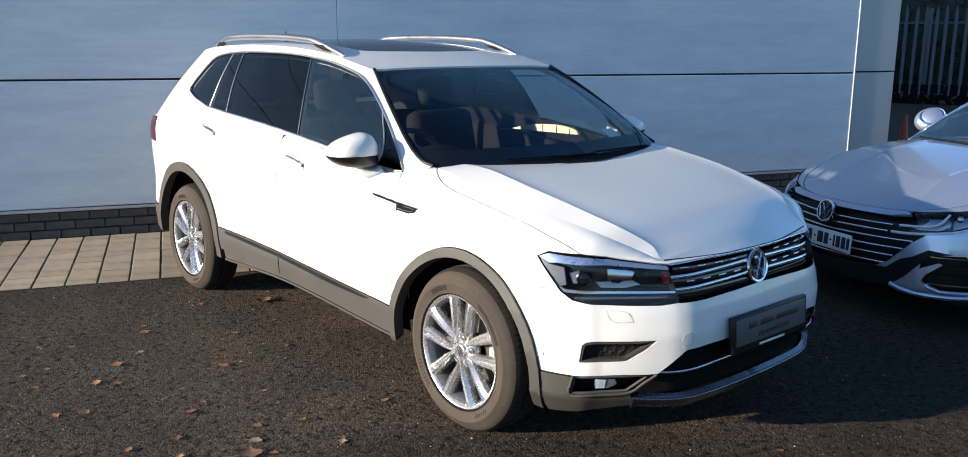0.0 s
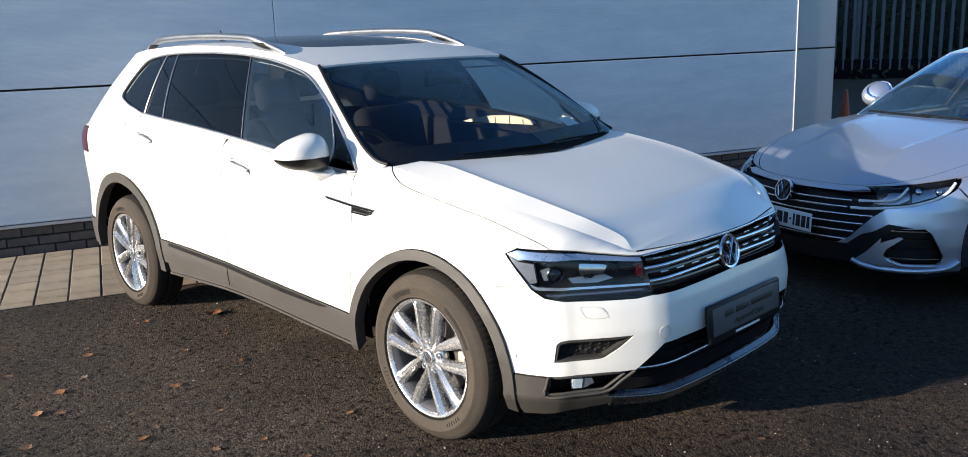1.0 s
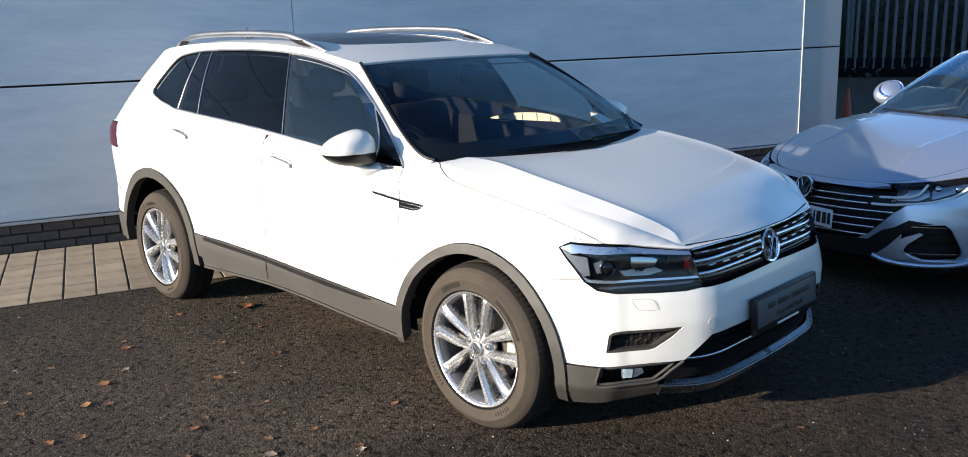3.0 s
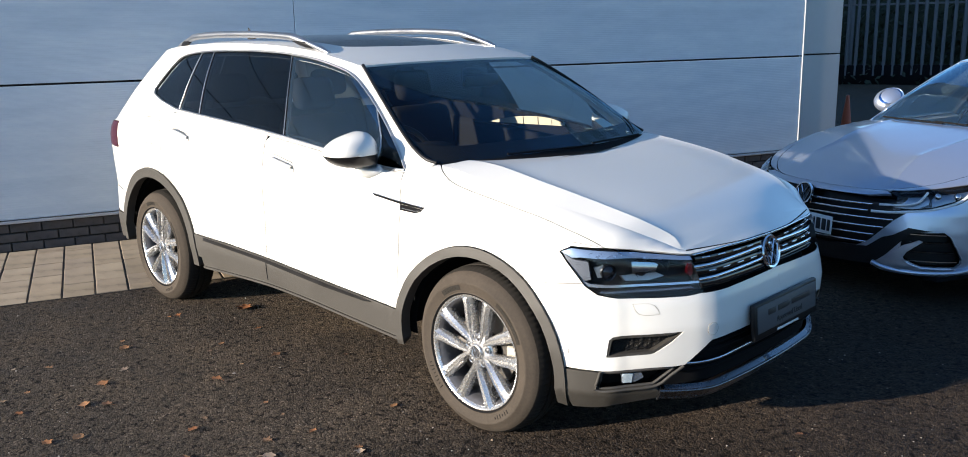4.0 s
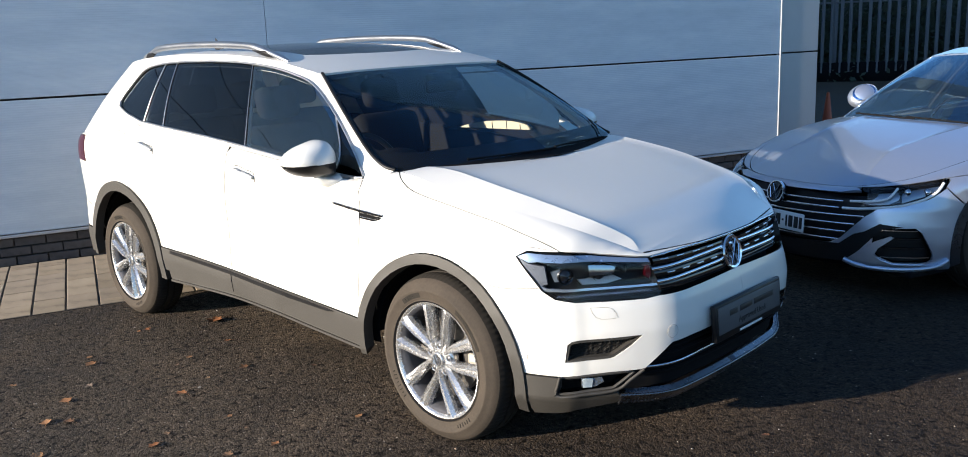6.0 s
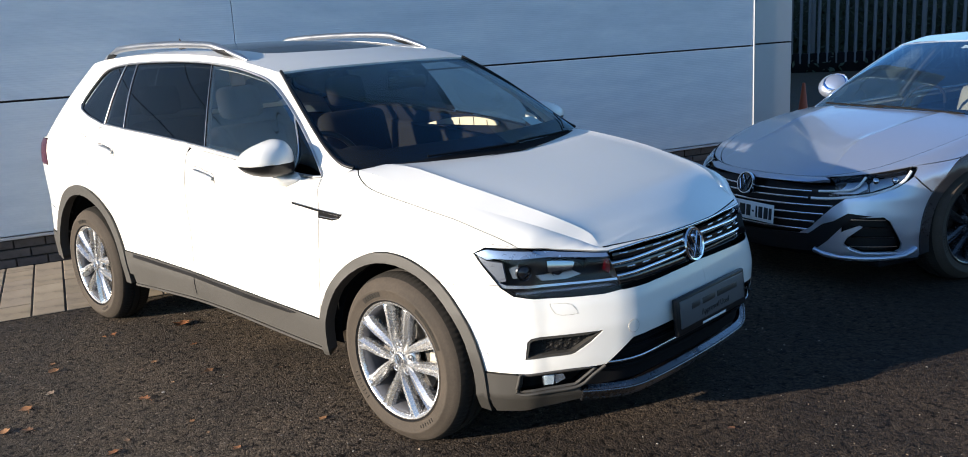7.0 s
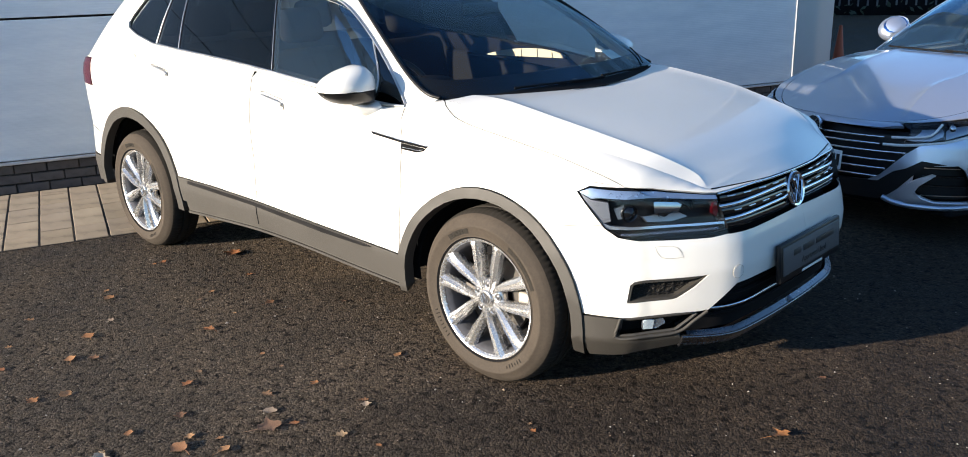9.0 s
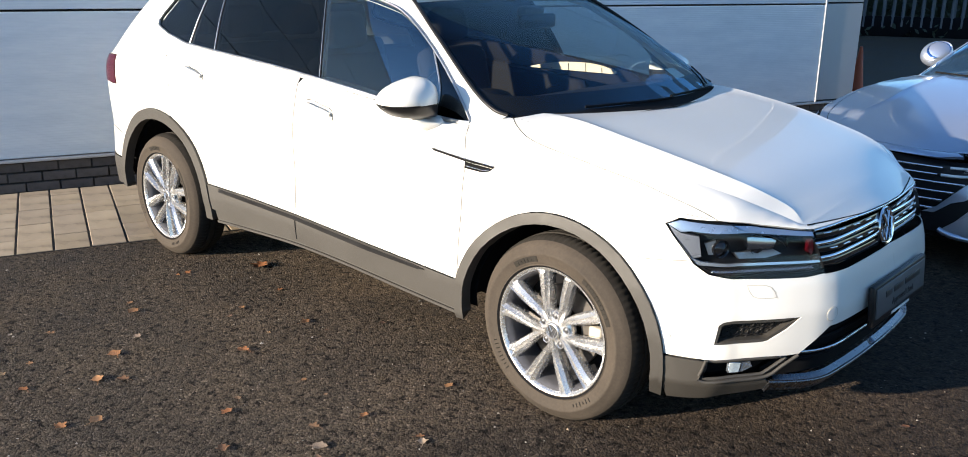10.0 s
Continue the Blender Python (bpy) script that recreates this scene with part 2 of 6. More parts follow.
CLAD = cladding_sheet()
TRIM = surface("pale_trim", (0.44, 0.45, 0.47), 0.5, 0.1, vary=0.05)
CORNER = surface("grey_corner_panel", (0.42, 0.43, 0.45), 0.45, 0.2, vary=0.04, scale=1.0)
ASPHALT = asphalt_mat()
PAVER = island_mat("concrete_paver", [(0.27, 0.218, 0.154), (0.345, 0.278, 0.198), (0.295, 0.24, 0.180), (0.365, 0.297, 0.214)], scale=4.0, dirt=0.38)
BRICK = island_mat("dark_brick", [(0.076, 0.070, 0.071), (0.088, 0.080, 0.078), (0.066, 0.062, 0.066)])
MORTAR = surface("mortar", (0.036, 0.034, 0.034), 0.95, vary=0.2, scale=15, bump=0.4)
JOINT = surface("sand_joint", (0.028, 0.024, 0.020), 0.95, vary=0.3, scale=20)
LEAF = island_mat("dry_leaf", [(0.26, 0.10, 0.035), (0.33, 0.17, 0.075), (0.36, 0.25, 0.14), (0.15, 0.07, 0.035), (0.46, 0.42, 0.34), (0.36, 0.15, 0.045), (0.20, 0.10, 0.05)], 0.7, 30)
CHIP = island_mat("stone_chip", [(0.16, 0.15, 0.13), (0.34, 0.32, 0.29), (0.20, 0.15, 0.10), (0.08, 0.075, 0.07)], 0.8, 60, use_object=False)
STEEL = surface("galvanised_steel", (0.125, 0.13, 0.14), 0.6, 0.3, vary=0.15, scale=4)
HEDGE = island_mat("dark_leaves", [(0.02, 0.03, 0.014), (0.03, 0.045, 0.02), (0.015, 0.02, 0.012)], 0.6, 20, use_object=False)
BLUEPOST = surface("blue_paint", (0.03, 0.12, 0.40), 0.5, vary=0.1)
ORANGEPOST = surface("orange_plastic", (0.42, 0.075, 0.025), 0.55, vary=0.15, scale=10)
PILLARGREY = surface("pillar_plastic", (0.46, 0.46, 0.44), 0.8, vary=0.06, scale=6, bump=0.15)
CARDBEIGE = surface("door_card_fabric", (0.60, 0.51, 0.37), 0.85, vary=0.12, scale=10, bump=0.2)
BEIGE = surface("pale_seat_leather", (0.32, 0.30, 0.26), 0.6, vary=0.1, scale=8, bump=0.2)

# ---- body surfaces of the white car ----
def spline(knots, ks):
    """A smooth curve through knots (tuples) at the parameters ks."""
    K = np.array(knots, float)
    ks = np.array(ks, float)
    M = np.zeros_like(K)
    for i in range(len(K)):
        a, b = max(i - 1, 0), min(i + 1, len(K) - 1)
        M[i] = (K[b] - K[a]) / (ks[b] - ks[a])

    def at(t):
        t = np.clip(np.asarray(t, float), ks[0], ks[-1])
        i = np.clip(np.searchsorted(ks, t, side="right") - 1, 0, len(ks) - 2)
        h = (ks[i + 1] - ks[i])[..., None]
        s = ((t - ks[i]) / (ks[i + 1] - ks[i]))[..., None]
        return ((2 * s**3 - 3 * s**2 + 1) * K[i] + (s**3 - 2 * s**2 + s) * h * M[i]
                + (3 * s**2 - 2 * s**3) * K[i + 1] + (s**3 - s**2) * h * M[i + 1])
    return at


def ramp(a, b, t):
    s = np.clip((np.asarray(t, float) - a) / (b - a), 0, 1)
    return s * s * (3 - 2 * s)


class Wrap:
    """A car's lower body, unrolled: t runs along the plan outline (t = x on the flank), q is the height."""

    def __init__(self, plan, top, flank, nose, hip, t_ref, shoulder, nose_at, hip_at, open_edge=0.0):
        pts = np.array(plan, float)
        fine = spline(plan, range(len(plan)))(np.linspace(0, len(plan) - 1, 1200))
        arc = np.concatenate([[0], np.cumsum(np.hypot(*np.diff(fine, axis=0).T))])
        i = np.argmin(abs(fine[:, 0] - t_ref) + (fine[:, 1] < 0.3) * 9)
        self.t = arc - arc[i] + fine[i, 0]
        self.xy = fine
        d = np.gradient(fine, axis=0)
        d /= np.hypot(d[:, 0], d[:, 1])[:, None]
        self.nor = np.stack([-d[:, 1], d[:, 0]], 1)
        self.ends = (self.t[0], self.t[-1])
        self.flank, self.nose, self.hip = np.array(flank), np.array(nose), np.array(hip)
        self.nose_at, self.hip_at = nose_at, hip_at
        self.round = lambda t: 1 - open_edge * ramp(2.42, 2.60, t) * (1 - ramp(3.15, 3.5, t))
        self.shoulder = np.array(shoulder)
        k = [self.ends[0] if a is None else (self.ends[1] if a == "end" else a) for a, *_ in top]
        self.top = spline([p[1:] for p in top], k)

    def plan(self, t):
        f = lambda a: np.interp(t, self.t, a)
        return np.stack([f(self.xy[:, 0]), f(self.xy[:, 1])], -1), np.stack([f(self.nor[:, 0]), f(self.nor[:, 1])], -1)

    def off(self, t, q):
        f = lambda a: np.interp(q, a[:, 0], a[:, 1])
        w = ramp(*self.nose_at, t)
        h = ramp(*self.hip_at[:2], t) * (1 - ramp(*self.hip_at[2:], t))
        return (1 - w) * f(self.flank) + w * f(self.nose) + h * f(self.hip)

    def __call__(self, t, q, lift=0.0):
        t, q = np.broadcast_arrays(np.asarray(t, float), np.asarray(q, float))
        c, n = self.plan(t)
        qs = np.interp(t, self.shoulder[:, 0], self.shoulder[:, 1])
        T = self.top(t)
        low = c + n * self.off(t, np.minimum(q, qs))[..., None]
        s = np.clip((q - qs) / np.maximum(T[..., 2] - qs, 0.02), 0, 1)
        e = self.round(t) * math.pi / 2
        k = ((1 - np.cos(s * e)) / (1 - np.cos(e)))[..., None]
        xy = low * (1 - k) + T[..., :2] * k
        z = np.where(q < qs, q, qs + (T[..., 2] - qs) * np.sin(s * e) / np.sin(e))
        p = np.concatenate([xy, z[..., None]], -1)
        if lift:
            up = (s * 0.9)[..., None]
            m = np.concatenate([n * (1 - up), up], -1)
            p = p + lift * m / np.linalg.norm(m, axis=-1, keepdims=True)
        return p


class Cabin:
    """The glasshouse, unrolled: u counts the knots round the car from the tailgate to the windscreen, v climbs from belt to roof."""

    def __init__(self, belt, edge, bulge=0.016, screen=0.03):
        self.belt = spline(belt, range(len(belt)))
        self.edge = spline(edge, range(len(edge)))
        self.last, self.bulge, self.screen = len(belt) - 1, bulge, screen

    def __call__(self, u, v, lift=0.0):
        u, v = np.broadcast_arrays(np.asarray(u, float), np.asarray(v, float))
        f = lambda a, b: self.belt(a) * (1 - b[..., None]) + self.edge(a) * b[..., None]
        p = f(u, v)
        e = 0.02
        du = f(np.minimum(u + e, self.last), v) - f(np.maximum(u - e, 0), v)
        dv = self.edge(u) - self.belt(u)
        n = np.cross(dv, du)
        n /= np.linalg.norm(n, axis=-1, keepdims=True)
        b = self.bulge + (self.screen - self.bulge) * ramp(self.last - 3.2, self.last - 1.5, u)
        return p + n * (b * np.sin(math.pi * np.clip(v, 0, 1)) + lift)[..., None]


class Cap:
    """A surface over the plan, z by x and y, inside an edge curve that runs along the car."""

    def __init__(self, edge, ridge, power=2.0, swell=0.0):
        e = np.array(edge, float)
        e = spline(e, range(len(e)))(np.linspace(0, len(e) - 1, 400))
        self.x, self.y, self.z = e[np.argsort(e[:, 0])].T
        r = np.array(ridge, float)
        self.ridge, self.power, self.swell = spline(r[:, 1:], r[:, 0]), power, swell

    def __call__(self, x, y, lift=0.0):
        x, y = np.broadcast_arrays(np.asarray(x, float), np.asarray(y, float))
        w = np.maximum(np.interp(x, self.x, self.y), 0.02)
        zc = self.ridge(x)[..., 0]
        r = np.clip(abs(y) / w, 0, 1.05)
        z = zc + (np.interp(x, self.x, self.z) - zc) * r**self.power
        z = z + self.swell * ramp(1.0, 0.86, r) * ramp(0.40, 0.68, w)
        return np.stack([x, y, z + lift], -1)



class Loft:
    """A bonnet between its edge line and the ridge in the middle: t runs along the edge, r from edge to middle.
    A pressed crease runs along at r = crease; the strip outside it and the top inside it are smooth each for itself."""

    def __init__(self, top, ridge, t0, t1, x0, crease, strip=False, hollow=0.003):
        self.top, self.t0, self.t1, self.x0, self.strip, self.hollow = top, t0, t1, x0, strip, hollow
        self.a, self.b = float(top(t0)[0]), float(top(t1)[0])
        r, c = np.array(ridge, float), np.array(crease, float)
        self.ridge = spline(r[:, 1:], r[:, 0])
        self.crease = spline(c[:, 1:], c[:, 0])

    def line(self, t):
        return float(self.crease(t)[0])

    def __call__(self, t, r, lift=0.0):
        t, r = np.broadcast_arrays(np.clip(np.asarray(t, float), self.t0, self.t1), np.asarray(r, float))
        T, C = self.top(t), self.crease(t)
        rc, rise = C[..., 0], C[..., 1]
        f = (T[..., 0] - self.a) / (self.b - self.a)
        xc = self.x0 + (self.b - self.x0) * f
        zc = self.ridge(xc)[..., 0]
        k = 1 - r
        x = xc + (T[..., 0] - xc) * k**2
        if self.strip:
            z = T[..., 2] + rise * r / rc
        else:
            u = (r - rc) / (1 - rc)
            z = zc + (T[..., 2] + rise - zc) * (1 - u) ** 2 - self.hollow * (u / 0.12) * np.exp(1 - u / 0.12) * np.clip(rise / 0.02, 0, 1)
        return np.stack([x, T[..., 1] * k, z + lift], -1)


def bonnet_faces(shape, strip, top, t0, t1, step):
    """Both faces of a creased bonnet, meeting in the crease."""
    ts = np.linspace(t0, t1, 40)
    edge = [(t, strip.line(t)) for t in ts]
    shape.sheet(strip, [(t0, 0), (t1, 0)] + edge[::-1], scale=(1, 0.65), both=True, rim=0, step=step)
    shape.sheet(top, edge + [(t1, 1), (t0, 1)], scale=(1, 0.65), both=True, rim=0, step=step)


BELT = [(-0.86, 0, 1.10), (-0.84, 0.44, 1.10), (-0.75, 0.74, 1.09), (-0.48, 0.83, 1.12), (0, 0.815, 1.19), (0.6, 0.85, 1.17), (1.2, 0.865, 1.135),
        (1.8, 0.86, 1.08), (2.2, 0.835, 1.035), (2.37, 0.81, 1.04), (2.46, 0.75, 1.07), (2.55, 0.60, 1.08), (2.62, 0.30, 1.085), (2.66, 0, 1.085)]
EDGE = [(-0.57, 0, 1.53), (-0.55, 0.30, 1.525), (-0.45, 0.49, 1.515), (-0.28, 0.588, 1.537), (0, 0.625, 1.562), (0.45, 0.645, 1.578), (0.95, 0.645, 1.572),
        (1.35, 0.64, 1.545), (1.60, 0.635, 1.505), (1.70, 0.628, 1.485), (1.78, 0.605, 1.468), (1.80, 0.48, 1.472), (1.815, 0.25, 1.477), (1.82, 0, 1.478)]
NOSE = [(2.46, 2.46, 0.75, 1.07), (2.75, 2.75, 0.755, 1.024), (3.06, 3.06, 0.72, 0.968), (3.36, 3.32, 0.645, 0.906), (3.56, 3.447, 0.545, 0.845), (3.70, 3.505, 0.503, 0.818),
        (3.78, 3.522, 0.445, 0.815), (3.90, 3.548, 0.33, 0.812), (4.05, 3.578, 0.18, 0.811), ("end", 3.59, 0, 0.813)]
body = Wrap(
    plan=[(-0.93, 0), (-0.91, 0.40), (-0.84, 0.68), (-0.70, 0.83), (-0.45, 0.895), (0, 0.92), (0.8, 0.925), (1.6, 0.925), (2.2, 0.92), (2.6, 0.915),
          (2.95, 0.90), (3.2, 0.862), (3.368, 0.797), (3.440, 0.722), (3.503, 0.645), (3.558, 0.567), (3.606, 0.487), (3.636, 0.40), (3.648, 0.28), (3.655, 0.14), (3.657, 0)],
    top=[(None, *BELT[0]), (-1.35, *BELT[1]), (-1.0, *BELT[2]), (-0.47, *BELT[3]), (0, *BELT[4]), (0.6, *BELT[5]), (1.2, *BELT[6]), (1.8, *BELT[7]), (2.2, *BELT[8]),
         (2.37, *BELT[9]), *NOSE],
    flank=[(0.18, -0.10), (0.24, -0.05), (0.288, -0.014), (0.44, 0), (0.52, -0.004), (0.7, -0.012), (0.85, -0.004), (1.0, 0)],
    nose=[(0.18, -0.13), (0.24, -0.07), (0.295, -0.024), (0.40, -0.006), (0.55, 0), (0.62, -0.012), (0.68, -0.03), (0.80, -0.06)],
    hip=[(0.6, 0), (0.75, -0.02), (0.9, -0.055), (1.0, -0.07)],
    t_ref=1.4, shoulder=[(-2, 0.97), (2.0, 0.97), (2.5, 0.95), (3.0, 0.88), (3.2, 0.82), (3.5, 0.74), (4.4, 0.74)], nose_at=(3.15, 3.6), hip_at=(2.0, 2.6, 3.0, 3.35), open_edge=0.3)
cabin = Cabin(BELT, EDGE)
roof = Cap(EDGE[2:11], [(-0.72, 1.53), (-0.3, 1.575), (0.2, 1.605), (0.7, 1.618), (1.2, 1.595), (1.6, 1.53), (1.82, 1.478)])
RIDGE = [(2.45, 1.08), (2.66, 1.066), (3.0, 1.016), (3.3, 0.946), (3.48, 0.876), (3.59, 0.813)]
CREASE = [(2.478, 0.14, 0.012), (2.68, 0.175, 0.028), (2.93, 0.155, 0.030), (3.125, 0.15, 0.026), (3.28, 0.13, 0.025), (3.42, 0.118, 0.023), (3.56, 0.095, 0.019), (3.64, 0.055, 0.009), (3.70, 0.02, 0.001), (3.9, 0.012, 0.0), (body.ends[1], 0.012, 0.0)]
crown_strip, crown = [Loft(body.top, RIDGE, 2.478, body.ends[1], 2.655, CREASE, strip) for strip in (True, False)]

# ---- body surfaces of the silver car ----
A_BELT = [(-0.85, 0, 0.92), (-0.80, 0.50, 0.92), (-0.62, 0.74, 0.92), (-0.3, 0.82, 0.915), (0.1, 0.85, 0.91), (0.6, 0.865, 0.90), (1.2, 0.87, 0.885),
          (1.8, 0.86, 0.87), (2.2, 0.84, 0.875), (2.33, 0.81, 0.89), (2.41, 0.755, 0.905), (2.50, 0.60, 0.925), (2.57, 0.30, 0.94), (2.59, 0, 0.945)]
A_EDGE = [(-0.45, 0, 1.165), (-0.42, 0.35, 1.165), (-0.32, 0.50, 1.175), (-0.1, 0.54, 1.235), (0.2, 0.56, 1.305), (0.6, 0.585, 1.36), (0.95, 0.59, 1.375),
          (1.35, 0.59, 1.38), (1.58, 0.58, 1.35), (1.68, 0.575, 1.335), (1.74, 0.55, 1.327), (1.78, 0.43, 1.342), (1.80, 0.2, 1.352), (1.805, 0, 1.355)]
A_NOSE = [(2.41, 2.41, 0.755, 0.905), (2.6, 2.60, 0.78, 0.885), (2.87, 2.87, 0.79, 0.84), (3.15, 3.14, 0.745, 0.775), (3.42, 3.38, 0.64, 0.705),
          (3.72, 3.57, 0.44, 0.66), (4.0, 3.67, 0.22, 0.658), ("end", 3.70, 0, 0.66)]
abody = Wrap(
    plan=[(-1.0, 0), (-0.97, 0.45), (-0.85, 0.75), (-0.5, 0.88), (0, 0.93), (0.8, 0.935), (1.6, 0.935), (2.3, 0.93), (2.8, 0.93), (3.15, 0.905), (3.40, 0.83),
          (3.58, 0.68), (3.70, 0.45), (3.76, 0.2), (3.77, 0)],
    top=[(None, *A_BELT[0]), (-1.35, *A_BELT[1]), (-1.0, *A_BELT[2]), (-0.3, *A_BELT[3]), (0.1, *A_BELT[4]), (0.6, *A_BELT[5]), (1.2, *A_BELT[6]), (1.8, *A_BELT[7]),
         (2.2, *A_BELT[8]), (2.33, *A_BELT[9]), *A_NOSE],
    flank=[(0.12, -0.07), (0.18, -0.03), (0.25, -0.01), (0.35, 0), (0.5, -0.01), (0.62, -0.012), (0.72, 0), (0.9, 0)],
    nose=[(0.10, -0.10), (0.16, -0.04), (0.22, 0), (0.35, 0), (0.45, -0.005), (0.55, -0.02), (0.62, -0.045), (0.7, -0.07)],
    hip=[(0.5, 0), (0.65, 0.0), (0.8, -0.03), (0.9, -0.05)],
    t_ref=1.4, shoulder=[(-2, 0.74), (2.0, 0.74), (2.5, 0.74), (3.0, 0.68), (3.2, 0.64), (3.5, 0.60), (4.6, 0.60)], nose_at=(3.1, 3.6), hip_at=(2.0, 2.6, 3.0, 3.35))
acabin = Cabin(A_BELT, A_EDGE)
aroof = Cap(A_EDGE[2:11], [(-0.45, 1.165), (-0.1, 1.255), (0.3, 1.345), (0.8, 1.41), (1.3, 1.405), (1.805, 1.355)])
A_RIDGE = [(2.4, 0.96), (2.60, 0.945), (2.9, 0.895), (3.2, 0.825), (3.5, 0.735), (3.70, 0.66)]
A_CREASE = [(2.43, 0.42, 0.040), (2.8, 0.48, 0.046), (2.95, 0.50, 0.047), (3.15, 0.52, 0.049), (3.42, 0.36, 0.034), (3.6, 0.15, 0.014), (3.72, 0.03, 0.003), (4.0, 0.02, 0.0), (abody.ends[1], 0.02, 0.0)]
acrown_strip, acrown = [Loft(abody.top, A_RIDGE, 2.43, abody.ends[1], 2.585, A_CREASE, strip, 0.004) for strip in (True, False)]

# ---- mesh helpers ----
from mathutils.geometry import delaunay_2d_cdt


def curve(pts, step=0.03, closed=False):
    """A smooth line through points, resampled."""
    p = np.array(pts, float)
    if closed:
        p = np.vstack([p, p[:1]])
    fine = spline(p, range(len(p)))(np.linspace(0, len(p) - 1, 24 * len(p)))
    arc = np.concatenate([[0], np.cumsum(np.linalg.norm(np.diff(fine, axis=0), axis=1))])
    n = max(int(arc[-1] / step), 2)
    s = np.linspace(0, arc[-1], n + 1)
    out = np.stack([np.interp(s, arc, fine[:, k]) for k in range(p.shape[1])], 1)
    return [tuple(q) for q in (out[:-1] if closed else out)]


def dense(poly, step, closed=True):
    """A polygon with its long edges split."""
    out = []
    n = len(poly)
    for i in range(n if closed else n - 1):
        a, b = np.array(poly[i]), np.array(poly[(i + 1) % n])
        k = max(int(np.linalg.norm(b - a) / step), 1)
        out += [tuple(a + (b - a) * j / k) for j in range(k)]
    if not closed:
        out.append(tuple(poly[-1]))
    return out


def inside(px, py, poly):
    poly = np.array(poly)
    x0, y0 = poly.T
    x1, y1 = np.roll(poly, -1, 0).T
    hit = np.zeros(len(px), bool)
    for a, b, c, d in zip(x0, y0, x1, y1):
        if b != d:
            m = ((b > py) != (d > py)) & (px < (c - a) * (py - b) / (d - b) + a)
            hit ^= m
    return hit


def near_line(px, py, poly, r):
    m = np.zeros(len(px), bool)
    for a, b in poly:
        m |= (px - a) ** 2 + (py - b) ** 2 < r * r
    return m


class Shape:
    """Gathers faces for one mesh."""

    def __init__(self):
        self.v, self.f, self.n = [], [], []

    def add(self, verts, faces, normals=None, m=None):
        k = len(self.v)
        vs = [Vector(p) for p in verts]
        if m is not None:
            vs = [m @ p for p in vs]
        self.v += [tuple(p) for p in vs]
        self.f += [tuple(i + k for i in f) for f in faces]
        self.n += [tuple(x) for x in normals] if normals is not None else [(0, 0, 0)] * len(verts)
        return self

    def sheet(self, surf, outline, holes=(), step=0.035, scale=(1, 1), lift=0.0, rim=0.018, side=-1, both=False):
        """A panel cut out of a body surface: outline and holes in the surface's own two numbers."""
        sc = np.array(scale)
        loops = [dense([tuple(np.array(p) * sc) for p in o], step * 0.8) for o in (outline, *holes)]
        pts, edges = [], []
        for lp in loops:
            k = len(pts)
            pts += lp
            edges += [(k + i, k + (i + 1) % len(lp)) for i in range(len(lp))]
        a = np.array(loops[0])
        gx, gy = np.meshgrid(np.arange(a[:, 0].min(), a[:, 0].max(), step) + step / 2, np.arange(a[:, 1].min(), a[:, 1].max(), step) + step / 2)
        gx = (gx + (np.arange(gx.shape[0]) % 2)[:, None] * step / 2).ravel()
        gy = gy.ravel()
        ok = inside(gx, gy, loops[0])
        for lp in loops[1:]:
            ok &= ~inside(gx, gy, lp)
        ok &= ~near_line(gx, gy, pts, step * 0.55)
        nb = len(pts)
        pts = pts + list(zip(gx[ok], gy[ok]))
        co, _, fa, _, _, _ = delaunay_2d_cdt([Vector(p) for p in pts], edges, [], 0, 1e-6)
        co = np.array([tuple(c) for c in co])
        cen = np.array([co[list(f)].mean(0) for f in fa])
        keep = inside(cen[:, 0], cen[:, 1], loops[0])
        for lp in loops[1:]:
            keep &= ~inside(cen[:, 0], cen[:, 1], lp)
        fa = [tuple(f) for f, k in zip(fa, keep) if k]
        ab = co / sc
        P = surf(ab[:, 0], ab[:, 1], lift).copy()
        e = 0.004
        du = surf(ab[:, 0] + e / sc[0], ab[:, 1], lift) - surf(ab[:, 0] - e / sc[0], ab[:, 1], lift)
        dv = surf(ab[:, 0], ab[:, 1] + e / sc[1], lift) - surf(ab[:, 0], ab[:, 1] - e / sc[1], lift)
        N = np.cross(du, dv)
        out = surf(ab[:, 0], ab[:, 1], lift + 0.01) - surf(ab[:, 0], ab[:, 1], lift - 0.01)
        N *= np.sign((N * out).sum(1) + 1e-12)[:, None]
        N /= np.linalg.norm(N, axis=1, keepdims=True) + 1e-12
        count = {}
        for f in fa:
            for i in range(3):
                x, y = f[i], f[(i + 1) % 3]
                count[(x, y)] = count.get((x, y), 0) + 1
        bd = [(x, y) for x, y in count if (y, x) not in count]
        bv = sorted({i for ed in bd for i in ed})
        Pin = P[bv] - N[bv] * rim
        for sg in ((1, -1) if both else (side,)):
            p, n, q = P * (1, sg, 1), N * (1, sg, 1), Pin * (1, sg, 1)
            t0 = fa[len(fa) // 2]
            flip = np.dot(np.cross(p[t0[1]] - p[t0[0]], p[t0[2]] - p[t0[0]]), n[t0[0]]) < 0
            g = lambda f: tuple(reversed(f)) if flip else tuple(f)
            self.add(p, [g(f) for f in fa], n)
            if rim:
                at = {i: k for k, i in enumerate(bv)}
                m = len(bv)
                self.add(np.vstack([p[bv], q]), [g((at[y], at[x], at[x] + m, at[y] + m)) for x, y in bd])
        return self

